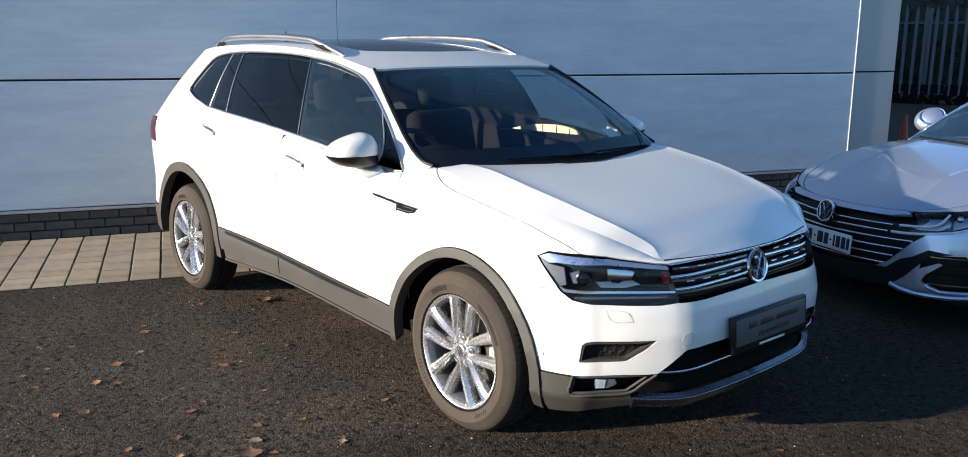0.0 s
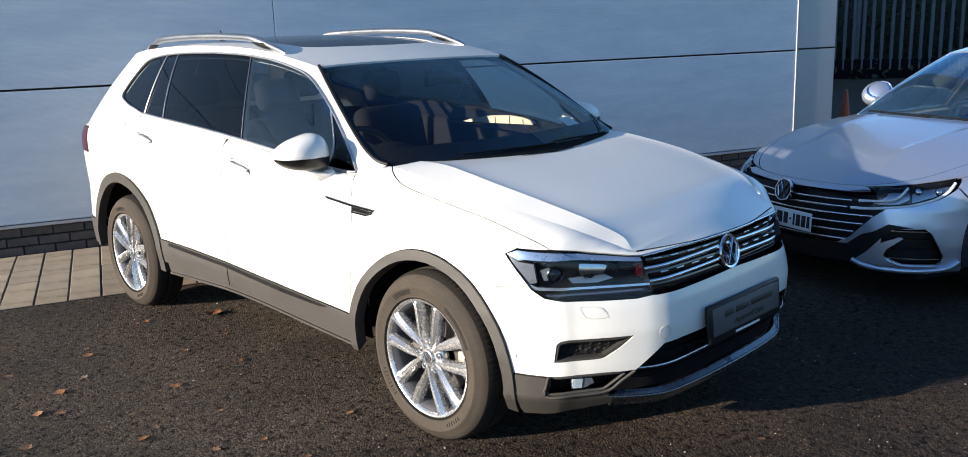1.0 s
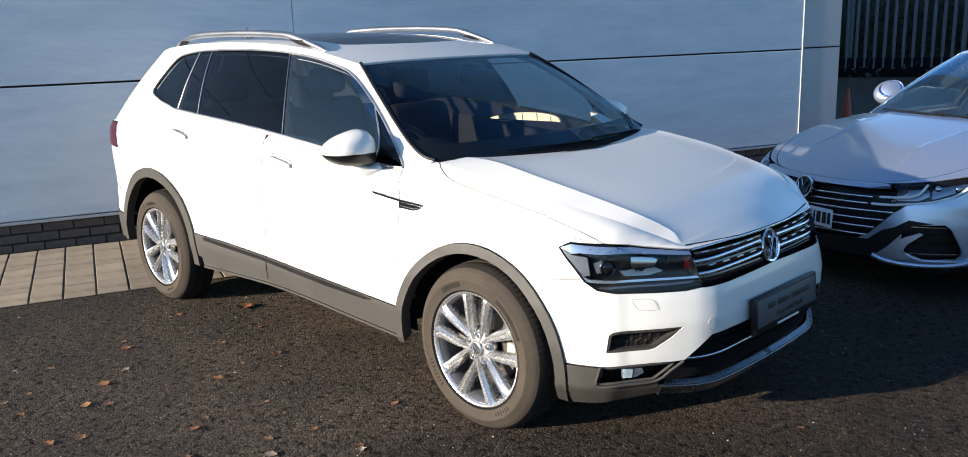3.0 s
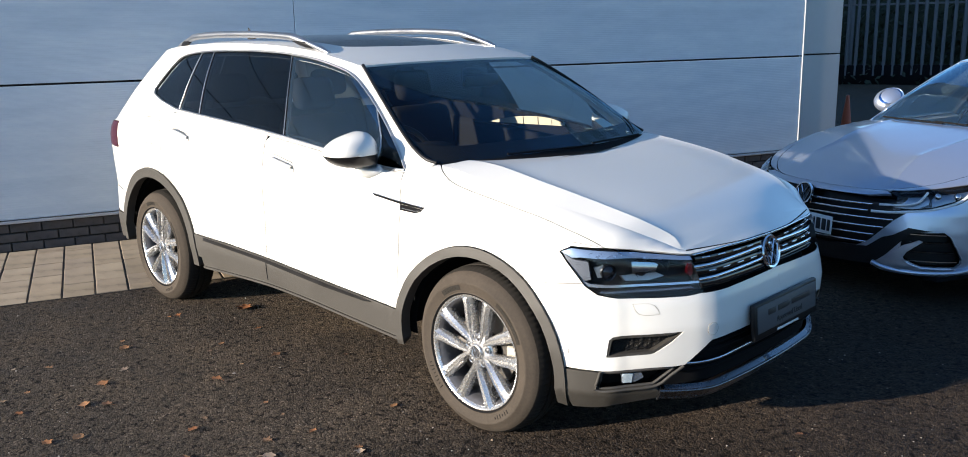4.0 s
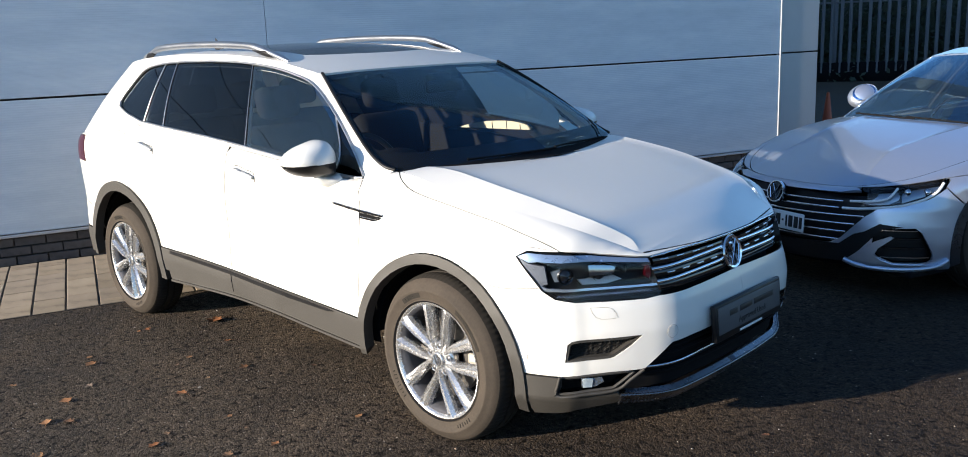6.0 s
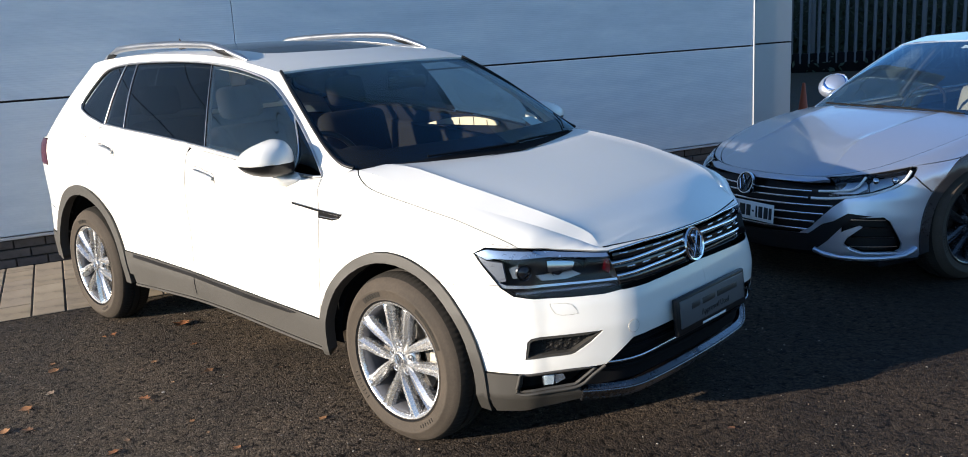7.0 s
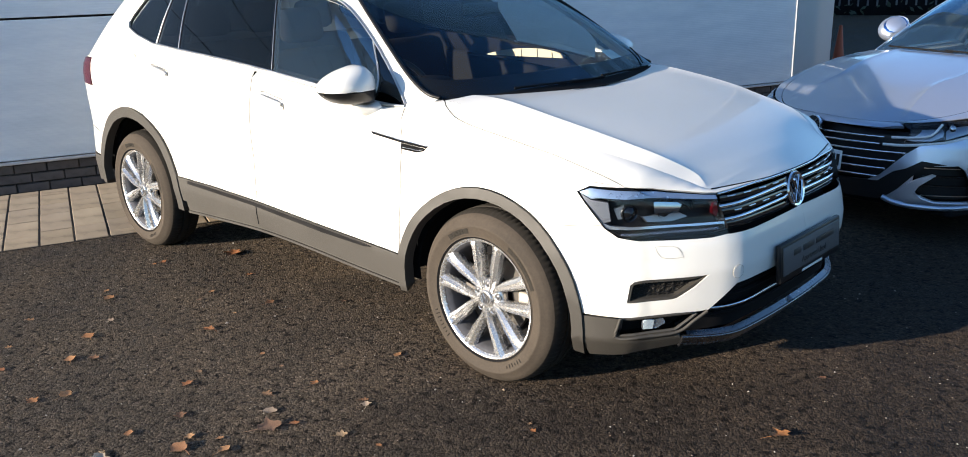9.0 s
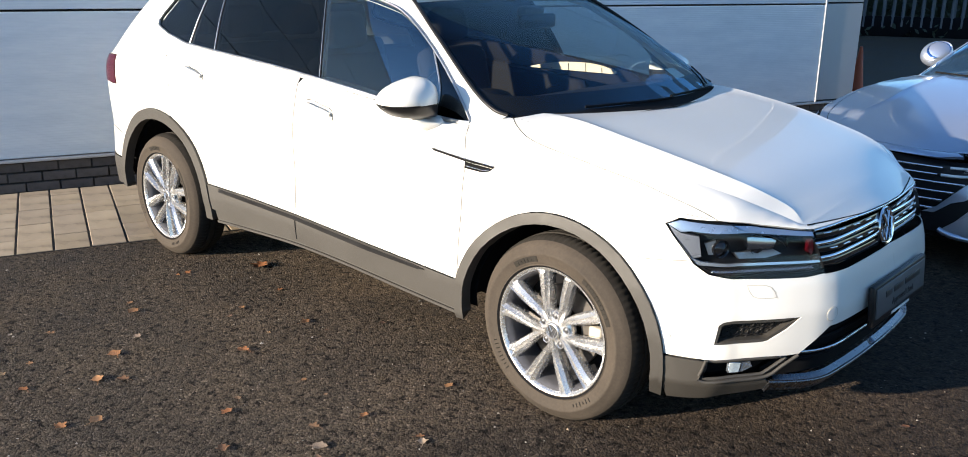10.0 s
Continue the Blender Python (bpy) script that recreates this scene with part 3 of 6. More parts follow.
    def tube(self, pts, r, n=8, closed=False, flat=1.0, m=None):
        """A round bar along points; flat squeezes it across its second axis. r: a number, or one for each point."""
        p = [Vector(q) for q in pts]
        k = len(p)
        rs = [r] * k if isinstance(r, (int, float)) else list(r)
        vs, fs = [], []
        up = Vector((0, 0, 1))
        for i in range(k):
            a, b = (p[i - 1], p[(i + 1) % k]) if closed else (p[max(i - 1, 0)], p[min(i + 1, k - 1)])
            d = (b - a).normalized()
            s = d.cross(up)
            s = s.normalized() if s.length > 1e-4 else Vector((1, 0, 0))
            w = s.cross(d).normalized()
            vs += [p[i] + (s * math.cos(2 * math.pi * j / n) + w * math.sin(2 * math.pi * j / n) * flat) * rs[i] for j in range(n)]
        for i in range(k if closed else k - 1):
            i2 = (i + 1) % k
            fs += [(i * n + j, i * n + (j + 1) % n, i2 * n + (j + 1) % n, i2 * n + j) for j in range(n)]
        if not closed:
            fs += [tuple(reversed(range(n))), tuple(range((k - 1) * n, k * n))]
        return self.add(vs, fs, m=m)

    def lathe(self, prof, n=48, m=None, dents=None):
        """Turns a profile of (radius, along) about the y axis."""
        vs, fs = [], []
        k = len(prof)
        for i in range(n):
            a = 2 * math.pi * i / n
            for j, (r, y) in enumerate(prof):
                if dents:
                    r -= dents(i, j)
                vs.append((r * math.cos(a), y, r * math.sin(a)))
        for i in range(n):
            o, q = i * k, ((i + 1) % n) * k
            fs += [(o + j, o + j + 1, q + j + 1, q + j) for j in range(k - 1)]
        return self.add(vs, fs, m=m)

    def box(self, lo, hi, bevel=0.005, m=None, seg=2):
        bm = bmesh.new()
        bmesh.ops.create_cube(bm, size=1)
        for v in bm.verts:
            v.co = Vector([(a + b) / 2 + c * (b - a) for a, b, c in zip(lo, hi, v.co)])
        if bevel:
            bmesh.ops.bevel(bm, geom=bm.edges[:], offset=min(bevel, 0.45 * min(b - a for a, b in zip(lo, hi))), segments=seg, profile=0.5, affect="EDGES")
        self.bm(bm, m)
        return self

    def bm(self, bm, m=None):
        bm.verts.index_update()
        self.add([v.co for v in bm.verts], [[v.index for v in f.verts] for f in bm.faces], m=m)
        bm.free()
        return self

    def prism(self, poly, depth, m=None):
        """A flat polygon in x and z, given depth along y."""
        k = len(poly)
        vs = [(x, 0, z) for x, z in poly] + [(x, depth, z) for x, z in poly]
        fs = [tuple(range(k)), tuple(reversed(range(k, 2 * k)))] + [(j, j + k, (j + 1) % k + k, (j + 1) % k) for j in range(k)]
        return self.add(vs, fs, m=m)

    def ball(self, c, r, squash=(1, 1, 1), n=14, m=None):
        bm = bmesh.new()
        bmesh.ops.create_uvsphere(bm, u_segments=n, v_segments=n // 2 + 2, radius=r)
        for v in bm.verts:
            v.co = Vector(c) + Vector([a * b for a, b in zip(v.co, squash)])
        return self.bm(bm, m)


def part(name, shape, material, parent=None, label="", sharp=50):
    me = bpy.data.meshes.new(name)
    me.from_pydata(shape.v, [], shape.f)
    me.validate()
    me.materials.append(material)
    me.polygons.foreach_set("use_smooth", [True] * len(me.polygons))
    me.set_sharp_from_angle(angle=radians(sharp))
    if any(n != (0, 0, 0) for n in shape.n) and len(me.vertices) == len(shape.n):
        me.normals_split_custom_set_from_vertices(shape.n)
    ob = new(name, me)
    if parent:
        ob.parent = parent
    if label:
        ob["label"] = label
    return ob


def group_of(name, parent=None, m=None):
    ob = new(name)
    ob.empty_display_size = 0.1
    if m is not None:
        ob.matrix_world = m
    if parent:
        ob.parent = parent
    return ob


def lettering(text, size, material, name, m, parent=None, label=""):
    c = bpy.data.curves.new(name, "FONT")
    c.body, c.size, c.extrude, c.align_x = text, size, 0.0006, "CENTER"
    tmp = bpy.data.objects.new(name, c)
    me = bpy.data.meshes.new_from_object(tmp)
    bpy.data.objects.remove(tmp)
    me.materials.clear()
    me.materials.append(material)
    ob = new(name, me)
    ob.matrix_basis = m
    if parent:
        ob.parent = parent
    if label:
        ob["label"] = label
    return ob

# ---- the white car ----
suv = tagged(group_of("white_suv"), "glossy white seven-seat sport utility car with grey lower cladding on asphalt", "car")
T_MID = body.ends[1]


def oval(cx, cz, rx, rz, a0, a1, n=26):
    return [(cx + rx * math.cos(radians(a0 + (a1 - a0) * i / n)), cz + rz * math.sin(radians(a0 + (a1 - a0) * i / n))) for i in range(n + 1)]


def rim_line(t0, t1, drop=0.004, n=14, surf=None):
    s = surf or body
    return [(t, float(s.top(t)[2]) - drop) for t in np.linspace(t0, t1, n)]


ARCH_F, ARCH_R = (2.785, 0.335, 0.455, 0.448), (0.04, 0.335, 0.53, 0.512)
LIP_F, LIP_R = (2.785, 0.335, 0.412, 0.408), (0.04, 0.335, 0.47, 0.455)
CLAD_TOP = [(0.540, 0.515), (0.9, 0.512), (1.305, 0.500), (1.84, 0.470), (2.34, 0.443)]
B_SHUT = [(1.305, 0.500), (1.303, 0.62), (1.305, 0.80), (1.318, 0.93), (1.338, 1.02), (1.325, 1.09), (1.318, 1.12)]
F_SHUT = [(2.343, 0.443), (2.345, 0.60), (2.347, 0.81), (2.352, 0.93), (2.335, 1.0), (2.32, 1.03)]
REAR_SHUT = [(0.27, 1.175), (0.245, 1.04), (0.175, 0.91), (0.215, 0.826)]
BONNET_SHUT = [(2.475, 1.065), (2.522, 1.037), (2.629, 1.000), (2.880, 0.957), (3.079, 0.920), (3.232, 0.880), (3.325, 0.846), (3.366, 0.826)]
LAMP_TOP = [(3.205, 0.826), (3.247, 0.840), (3.366, 0.8235), (3.519, 0.8005), (3.735, 0.7875)]
LAMP_SIDE = [(3.748, 0.750), (3.764, 0.701), (3.775, 0.664)]
LAMP_LOW = [(3.705, 0.657), (3.578, 0.659), (3.443, 0.664), (3.359, 0.676), (3.308, 0.706), (3.274, 0.748)]
GRILLE_TOP = [(3.742, 0.786), (3.908, 0.796), (4.035, 0.802), (T_MID, 0.806)]
GRILLE_LOW = [(T_MID, 0.674), (4.069, 0.669), (3.916, 0.664), (3.781, 0.662)]
LOWER_TOP = [(3.595, 0.332), (3.697, 0.396), (3.807, 0.483), (3.899, 0.491), (T_MID, 0.497)]
INTAKE = [(3.395, 0.445), (3.405, 0.512), (3.420, 0.524), (3.450, 0.528), (3.688, 0.529), (3.640, 0.490), (3.578, 0.453), (3.560, 0.449)]
FOG = [(3.367, 0.316), (3.378, 0.384), (3.443, 0.386), (3.634, 0.392), (3.655, 0.386), (3.590, 0.336), (3.577, 0.328)]


def arch(a, a0, a1):
    return oval(*a, a0, a1)


def cut(poly, d=0.0016):
    """Draws a polygon in by d, for the shut lines."""
    p = np.array(dense(poly, 0.05))
    a, b = np.roll(p, 1, 0), np.roll(p, -1, 0)
    t = b - a
    t /= np.linalg.norm(t, axis=1, keepdims=True) + 1e-9
    area = np.sum(p[:, 0] * np.roll(p[:, 1], -1) - np.roll(p[:, 0], -1) * p[:, 1])
    n = np.stack([-t[:, 1], t[:, 0]], 1) * (1 if area > 0 else -1)
    return [tuple(q) for q in p + n * d]


# panels of the flanks
ang = lambda a, t, q: math.degrees(math.atan2((q - a[1]) / a[3], (t - a[0]) / a[2]))
for sg in (-1, 1):
    door_r = arch(ARCH_R, ang(ARCH_R, 0.215, 0.826), ang(ARCH_R, 0.540, 0.515)) + CLAD_TOP[1:3] + curve(B_SHUT, 0.05)[1:] + rim_line(1.30, 0.29) + curve(REAR_SHUT, 0.04)[:-1]
    part("rear_door", Shape().sheet(body, cut(door_r, 0.0028), side=sg, rim=0.002), WHITE, suv, "white painted rear door panel")
    door_f = CLAD_TOP[2:] + curve(F_SHUT, 0.05)[1:] + rim_line(2.30, 1.335) + curve(B_SHUT[::-1], 0.05)[1:-1]
    part("front_door", Shape().sheet(body, cut(door_f, 0.0028), side=sg, rim=0.002), WHITE, suv, "white painted front door panel")
    wing = curve(F_SHUT, 0.05) + rim_line(2.36, 2.46, n=4) + curve(BONNET_SHUT, 0.04) + [LAMP_TOP[1], LAMP_TOP[0], LAMP_LOW[-1], (3.300, 0.716), (3.15, 0.70)] + arch(ARCH_F, ang(ARCH_F, 3.04, 0.70), ang(ARCH_F, 2.343, 0.443))
    part("front_wing", Shape().sheet(body, cut(wing, 0.0012), side=sg, rim=0.002), WHITE, suv, "white painted front wing")
    quarter = arch(ARCH_R, ang(ARCH_R, -0.40, 0.63), ang(ARCH_R, 0.215, 0.826))[:-1] + curve(REAR_SHUT[::-1], 0.04) + rim_line(0.2, -0.80) + [(-0.86, 1.08), (-0.47, 1.068), (-0.445, 0.935), (-0.86, 0.94), (-0.86, 0.70), (-0.5, 0.66)]
    part("rear_quarter_panel", Shape().sheet(body, cut(quarter, 0.002), side=sg, rim=0.002), WHITE, suv)
    shoulder = [(0.565, 0.384), (0.91, 0.384), (1.30, 0.384), (1.65, 0.362), (1.97, 0.346), (2.20, 0.344), (2.335, 0.348)]
    bottom = curve([(0.59, 0.315), (0.87, 0.328), (1.29, 0.342), (1.65, 0.332), (1.97, 0.312), (2.20, 0.298), (2.345, 0.290)], 0.1)
    part("sill_cladding", Shape().sheet(body, cut(arch(ARCH_R, ang(ARCH_R, 0.540, 0.515), ang(ARCH_R, 0.565, 0.384)) + shoulder[1:-1] + arch(ARCH_F, ang(ARCH_F, 2.335, 0.348), ang(ARCH_F, 2.343, 0.443)) + CLAD_TOP[::-1][1:-1], 0.0012), side=sg, lift=0.006, rim=0.022),
         CLADDING, suv, "matt grey plastic sill cladding")
    part("sill_skirt", Shape().sheet(body, shoulder + bottom[::-1], side=sg, lift=-0.010, rim=0.03), CLADDING, suv)
    part("sill_lip", Shape().sheet(body, [(t, q + 0.012) for t, q in bottom] + bottom[::-1], side=sg, lift=-0.002, rim=0.012, step=0.03), CLADDING, suv)
    # sill ledge, painted black for the shade under the door's overhang
    part("sill_strip", Shape().sheet(body, [(0.66, 0.510), (1.30, 0.496), (1.84, 0.466), (2.10, 0.452), (2.17, 0.444), (2.13, 0.438), (1.83, 0.446), (1.29, 0.478), (0.655, 0.492)], side=sg, lift=0.013, rim=0.008, step=0.02), BLACK, suv)
    part("sill_groove", Shape().sheet(body, [(1.302, 0.495), (1.308, 0.495), (1.312, 0.384), (1.306, 0.384)], side=sg, lift=0.0075, rim=0, step=0.03), SHELL, suv)
    for nm, a, l, a0, a1 in (("front", ARCH_F, LIP_F, -17, 187), ("rear", ARCH_R, LIP_R, -1, 181)):
        band = [(p[0], max(p[1], 0.205)) for p in arch(a, a0, a1)] + [(p[0], max(p[1], 0.205)) for p in arch(l, a1, a0)]
        part("wheel_arch_trim", Shape().sheet(body, band, side=sg, lift=0.013, rim=0.05, step=0.03), CLADDING, suv, "matt grey plastic wheel arch trim")
        lin = Shape()
        vs, fs = [], []
        for i in range(31):
            c, s = math.cos(radians(4 + 172 * i / 30)), math.sin(radians(4 + 172 * i / 30))
            x, z = l[0] + (l[2] + 0.014) * c, l[1] + (l[3] + 0.014) * s
            vs += [(x, sg * 0.835, z), (x, sg * 0.50, z)]
        fs = [(2 * i, 2 * i + 1, 2 * i + 3, 2 * i + 2) for i in range(30)]
        fs.append(tuple(range(1, 62, 2)))
        part("arch_liner", lin.add(vs, fs), SHELL, suv)
    part("tail_light", Shape().sheet(body, [(-0.468, 1.062), (-0.450, 0.94), (-0.62, 0.942), (-0.98, 0.955), (-0.95, 1.05), (-0.7, 1.066)], side=sg, lift=0.004), TAILRED, suv, "red tail light")
    part("fuel_flap" if sg < 0 else "flap", Shape().sheet(body, cut(curve([(-0.09, 1.0), (0.05, 0.99), (0.125, 1.03), (0.13, 1.09), (0.0, 1.10), (-0.08, 1.06)], 0.03, True), 0.001), side=sg, lift=0.0025, rim=0.003), WHITE, suv)
    for gap in ([(-0.03, 1.100), (-0.017, 1.106), (0.076, 1.104), (0.150, 1.097), (0.168, 1.085)], [(-0.072, 1.005), (-0.059, 0.997), (0.025, 0.989), (0.109, 0.989)]):
        part("flap_gap", Shape().tube([tuple(body(t, q, 0.0022) * (1, sg, 1)) for t, q in curve(gap, 0.02)], 0.0012, 6), CLADDING, suv)
    part("rear_bumper", Shape().sheet(body, cut([(-0.50, 0.655), (-0.86, 0.695), (body.ends[0], 0.70), (body.ends[0], 0.50), (-0.47, 0.50)] + arch(ARCH_R, ang(ARCH_R, -0.46, 0.50), ang(ARCH_R, -0.40, 0.63))), side=sg), WHITE, suv)
    part("rear_bumper_cladding", Shape().sheet(body, cut([(-0.48, 0.495), (body.ends[0], 0.495), (body.ends[0], 0.33), (-0.62, 0.32), (-0.49, 0.335)]), side=sg, lift=0.004), CLADDING, suv)
    part("tailgate_side", Shape().sheet(body, cut([(-0.865, 0.705), (-0.865, 1.15)] + rim_line(-0.9, body.ends[0], n=8) + [(body.ends[0], 0.705)]), side=sg), WHITE, suv)
    # handles
    for t0, t1, q0, q1 in ((0.335, 0.55, 1.052, 1.032), (1.405, 1.60, 1.006, 0.987)):
        pts = [tuple(body(t0 + (t1 - t0) * k / 8, q0 + (q1 - q0) * k / 8, 0.010 + 0.022 * math.sin(math.pi * k / 8)) * (1, sg, 1)) for k in range(9)]
        h = part("door_handle", Shape().tube(pts, [0.008, 0.012, 0.014, 0.014, 0.014, 0.014, 0.014, 0.012, 0.008], 10), WHITE, suv)
        slope = (q1 - q0) / (t1 - t0)
        part("handle_recess", Shape().sheet(body, oval((t0 + t1) / 2, (q0 + q1) / 2 - 0.004, 0.055, 0.022, 0, 345, 20), side=sg, lift=0.0012, rim=0), WHITE, h)
        # grey line drawn as the thin shade along the recess edge
        part("handle_gap", Shape().tube([tuple(body(t, q0 + slope * (t - t0) + d, 0.002) * (1, sg, 1)) for t, d in curve([(t0 + 0.02, 0.014), (t0 + 0.06, 0.019), (t0 + 0.12, 0.016), (t1 - 0.02, 0.016), (t1 + 0.006, 0.008), (t1 + 0.008, -0.014)], 0.012)], [0.0022, 0.0024, 0.0022] + [0.0014] * 40, 6), CLADDING, h)
    # wing ornament
    vent = part("wing_vent", Shape().sheet(body, [(2.198, 0.940), (2.345, 0.918), (2.484, 0.904), (2.480, 0.896), (2.345, 0.908), (2.206, 0.930)], side=sg, lift=0.008, rim=0.006, step=0.015), SHELL, suv, "black wing ornament with chrome edge")
    part("vent_block", Shape().sheet(body, [(2.352, 0.905), (2.476, 0.894), (2.466, 0.884), (2.432, 0.875), (2.352, 0.881)], side=sg, lift=0.006, rim=0.005, step=0.015), SHELL, vent)
    part("vent_trim", Shape().tube([tuple(body(t, q, 0.009) * (1, sg, 1)) for t, q in ((2.20, 0.941), (2.345, 0.919), (2.484, 0.905))], 0.0016, 8), CHROME, vent)
    part("vent_trim", Shape().tube([tuple(body(t, q, 0.008) * (1, sg, 1)) for t, q in ((2.36, 0.890), (2.44, 0.884), (2.468, 0.889))], 0.0018, 8), CHROME, vent)

# nose
for sg in (-1, 1):
    bumper = [(3.15, 0.6995), (3.300, 0.7155)] + LAMP_LOW[::-1][1:] + [LAMP_SIDE[-1]] + GRILLE_LOW[::-1] + LOWER_TOP[::-1][:-1] + [(3.655, 0.394), (3.57, 0.396), (3.376, 0.389), (3.226, 0.390)] + arch(ARCH_F, ang(ARCH_F, 3.226, 0.390), ang(ARCH_F, 3.04, 0.6995))
    b = part("front_bumper", Shape().sheet(body, cut(bumper, 0.0006), holes=[INTAKE], side=sg, step=0.03, rim=0.004), WHITE, suv, "white painted front bumper")
    part("washer_cover", Shape().sheet(body, cut(curve([(3.496, 0.640), (3.565, 0.636), (3.590, 0.610), (3.588, 0.602), (3.524, 0.604), (3.498, 0.63)], 0.02, True), 0.001), side=sg, lift=0.0006, rim=0.001, step=0.02), WHITE, b)
    part("cover_gap", Shape().tube([tuple(body(t, q, 0.0008) * (1, sg, 1)) for t, q in curve([(3.494, 0.642), (3.567, 0.638), (3.593, 0.610), (3.590, 0.600), (3.522, 0.602), (3.496, 0.63)], 0.02, True)], 0.0007, 5, True), CALIPER, b)
    part("parking_sensor", Shape().sheet(body, oval(3.243, 0.457, 0.011, 0.011, 0, 345, 16), side=sg, lift=0.003, rim=0.003, step=0.01), WHITE, b)
    if sg < 0:
        part("cover_gap", Shape().tube([tuple(body(3.808 + 0.023 * math.cos(a), 0.527 + 0.025 * math.sin(a), 0.0012) * (1, sg, 1)) for a in np.linspace(0, 6.05, 24)], 0.0007, 5, True), CALIPER, b)
        part("towing_eye_cover", Shape().sheet(body, oval(3.808, 0.527, 0.022, 0.024, 0, 345, 20), side=sg, lift=0.002, rim=0.002, step=0.02), WHITE, b)
    c = part("bumper_cladding", Shape().sheet(body, [(3.228, 0.384), (3.373, 0.384), (3.362, 0.312), (3.58, 0.324), (3.606, 0.290), (3.604, 0.256), (3.45, 0.230), (3.34, 0.213), (3.238, 0.203)], side=sg, lift=0.004, step=0.03), CLADDING, suv, "matt grey plastic bumper cladding")
    part("cladding_edge", Shape().tube([tuple(body(t, q, 0.008) * (1, sg, 1)) for t, q in curve([(3.375, 0.390), (3.364, 0.350), (3.358, 0.310), (3.45, 0.313), (3.585, 0.322), (3.64, 0.36), (3.69, 0.396)], 0.02)], 0.006, 8), CLADDING, c)
    lip = curve([(3.606, 0.279), (3.70, 0.268), (3.84, 0.258), (4.0, 0.254), (T_MID, 0.254)], 0.03)
    face = [(t, q + 0.017) for t, q in lip] + [(t, q - 0.020) for t, q in lip[::-1]]
    skid = part("skid_strip", Shape().sheet(body, face, side=sg, lift=0.008, rim=0.03, step=0.02), SKID, suv, "silver-grey flat skid strip")
    part("skid_edge", Shape().tube([tuple(body(t, q + 0.017, 0.004) * (1, sg, 1)) for t, q in lip], 0.006, 8), SKID, skid)
    part("skid_edge", Shape().tube([tuple(body(t, q - 0.020, 0.002) * (1, sg, 1)) for t, q in lip], 0.008, 8), SKID, skid)
    part("skid_joint", Shape().tube([tuple(body(3.609, q, 0.013) * (1, sg, 1)) for q in (0.250, 0.268, 0.287)], 0.0035, 6), SHELL, suv)
    part("lower_lip", Shape().sheet(body, [(3.60, 0.270), (T_MID, 0.275), (T_MID, 0.24), (3.60, 0.24)], side=sg, lift=-0.06, step=0.04), BLACK, suv)
    g = part("lower_grille", Shape().sheet(body, LOWER_TOP + [(T_MID, 0.30), (3.984, 0.30), (3.70, 0.298), (3.60, 0.30)], side=sg, lift=-0.045, step=0.03), SHELL, suv)
    part("chrome_strip", Shape().tube([tuple(body(t, q, -0.012) * (1, sg, 1)) for t, q in curve([(3.705, 0.398), (3.76, 0.396), (3.84, 0.398), (4.026, 0.408), (T_MID, 0.411)], 0.03)], 0.005, 8), CHROME, g)
    for q in (0.36, 0.385, 0.43, 0.455):
        part("grille_bar", Shape().tube([tuple(body(t, q, -0.035) * (1, sg, 1)) for t in np.linspace(3.64 + (q - 0.34) * 1.3, T_MID, 12)], 0.006, 5), SHELL, g)
    # side intakes with a honeycomb of small ribs
    n = part("side_intake", Shape().sheet(body, INTAKE, side=sg, lift=-0.030, step=0.03), TREAD, suv, "black honeycomb intake")
    part("intake_frame", Shape().sheet(body, INTAKE, holes=[cut(INTAKE, 0.011)], side=sg, lift=-0.003, rim=0.03, step=0.012), CLADDING, n)
    for j in range(3):
        for i in range(7 - j):
            t, q = 3.42 + 0.034 * i + 0.017 * (j % 2), 0.505 - 0.024 * j
            part("intake_rib", Shape().tube([tuple(body(t + 0.013 * math.cos(a), q + 0.011 * math.sin(a), -0.026) * (1, sg, 1)) for a in np.linspace(0, 5.24, 8)], 0.0016, 4, True), BLACK, n)
    # fog lamp
    f = part("fog_lamp", Shape().sheet(body, FOG, side=sg, lift=-0.055, step=0.03), BLACK, suv, "fog lamp in a black recess")
    part("fog_frame", Shape().tube([tuple(body(t, q, -0.004) * (1, sg, 1)) for t, q in dense(FOG, 0.03)], 0.006, 6, True), CLADDING, f)
    part("reflector", Shape().sheet(body, [(3.466, 0.332), (3.464, 0.371), (3.535, 0.373), (3.545, 0.352), (3.512, 0.334)], side=sg, lift=-0.016, step=0.02), FOGSILVER, f, "bright fog lamp reflector")
    part("bulb_shield", Shape().sheet(body, [(3.468, 0.334), (3.466, 0.369), (3.502, 0.369), (3.498, 0.334)], side=sg, lift=-0.013, step=0.012), BULB, f, "pale blue-white lamp glass")
    part("lens", Shape().sheet(body, [(3.45, 0.328), (3.45, 0.376), (3.562, 0.378), (3.553, 0.348), (3.52, 0.331)], side=sg, lift=-0.006, step=0.02, rim=0), LENS, f)
    # headlight
    lamp = LAMP_TOP + LAMP_SIDE + LAMP_LOW
    h = part("headlight", Shape().sheet(body, cut(lamp, 0.0015), side=sg, lift=-0.055, step=0.03, rim=-0.055), BLACK, suv, "clear glass headlight with chrome and black inside")
    part("lens", Shape().sheet(body, cut(lamp, 0.001), side=sg, lift=0.001, step=0.025, rim=0), LENS, h)
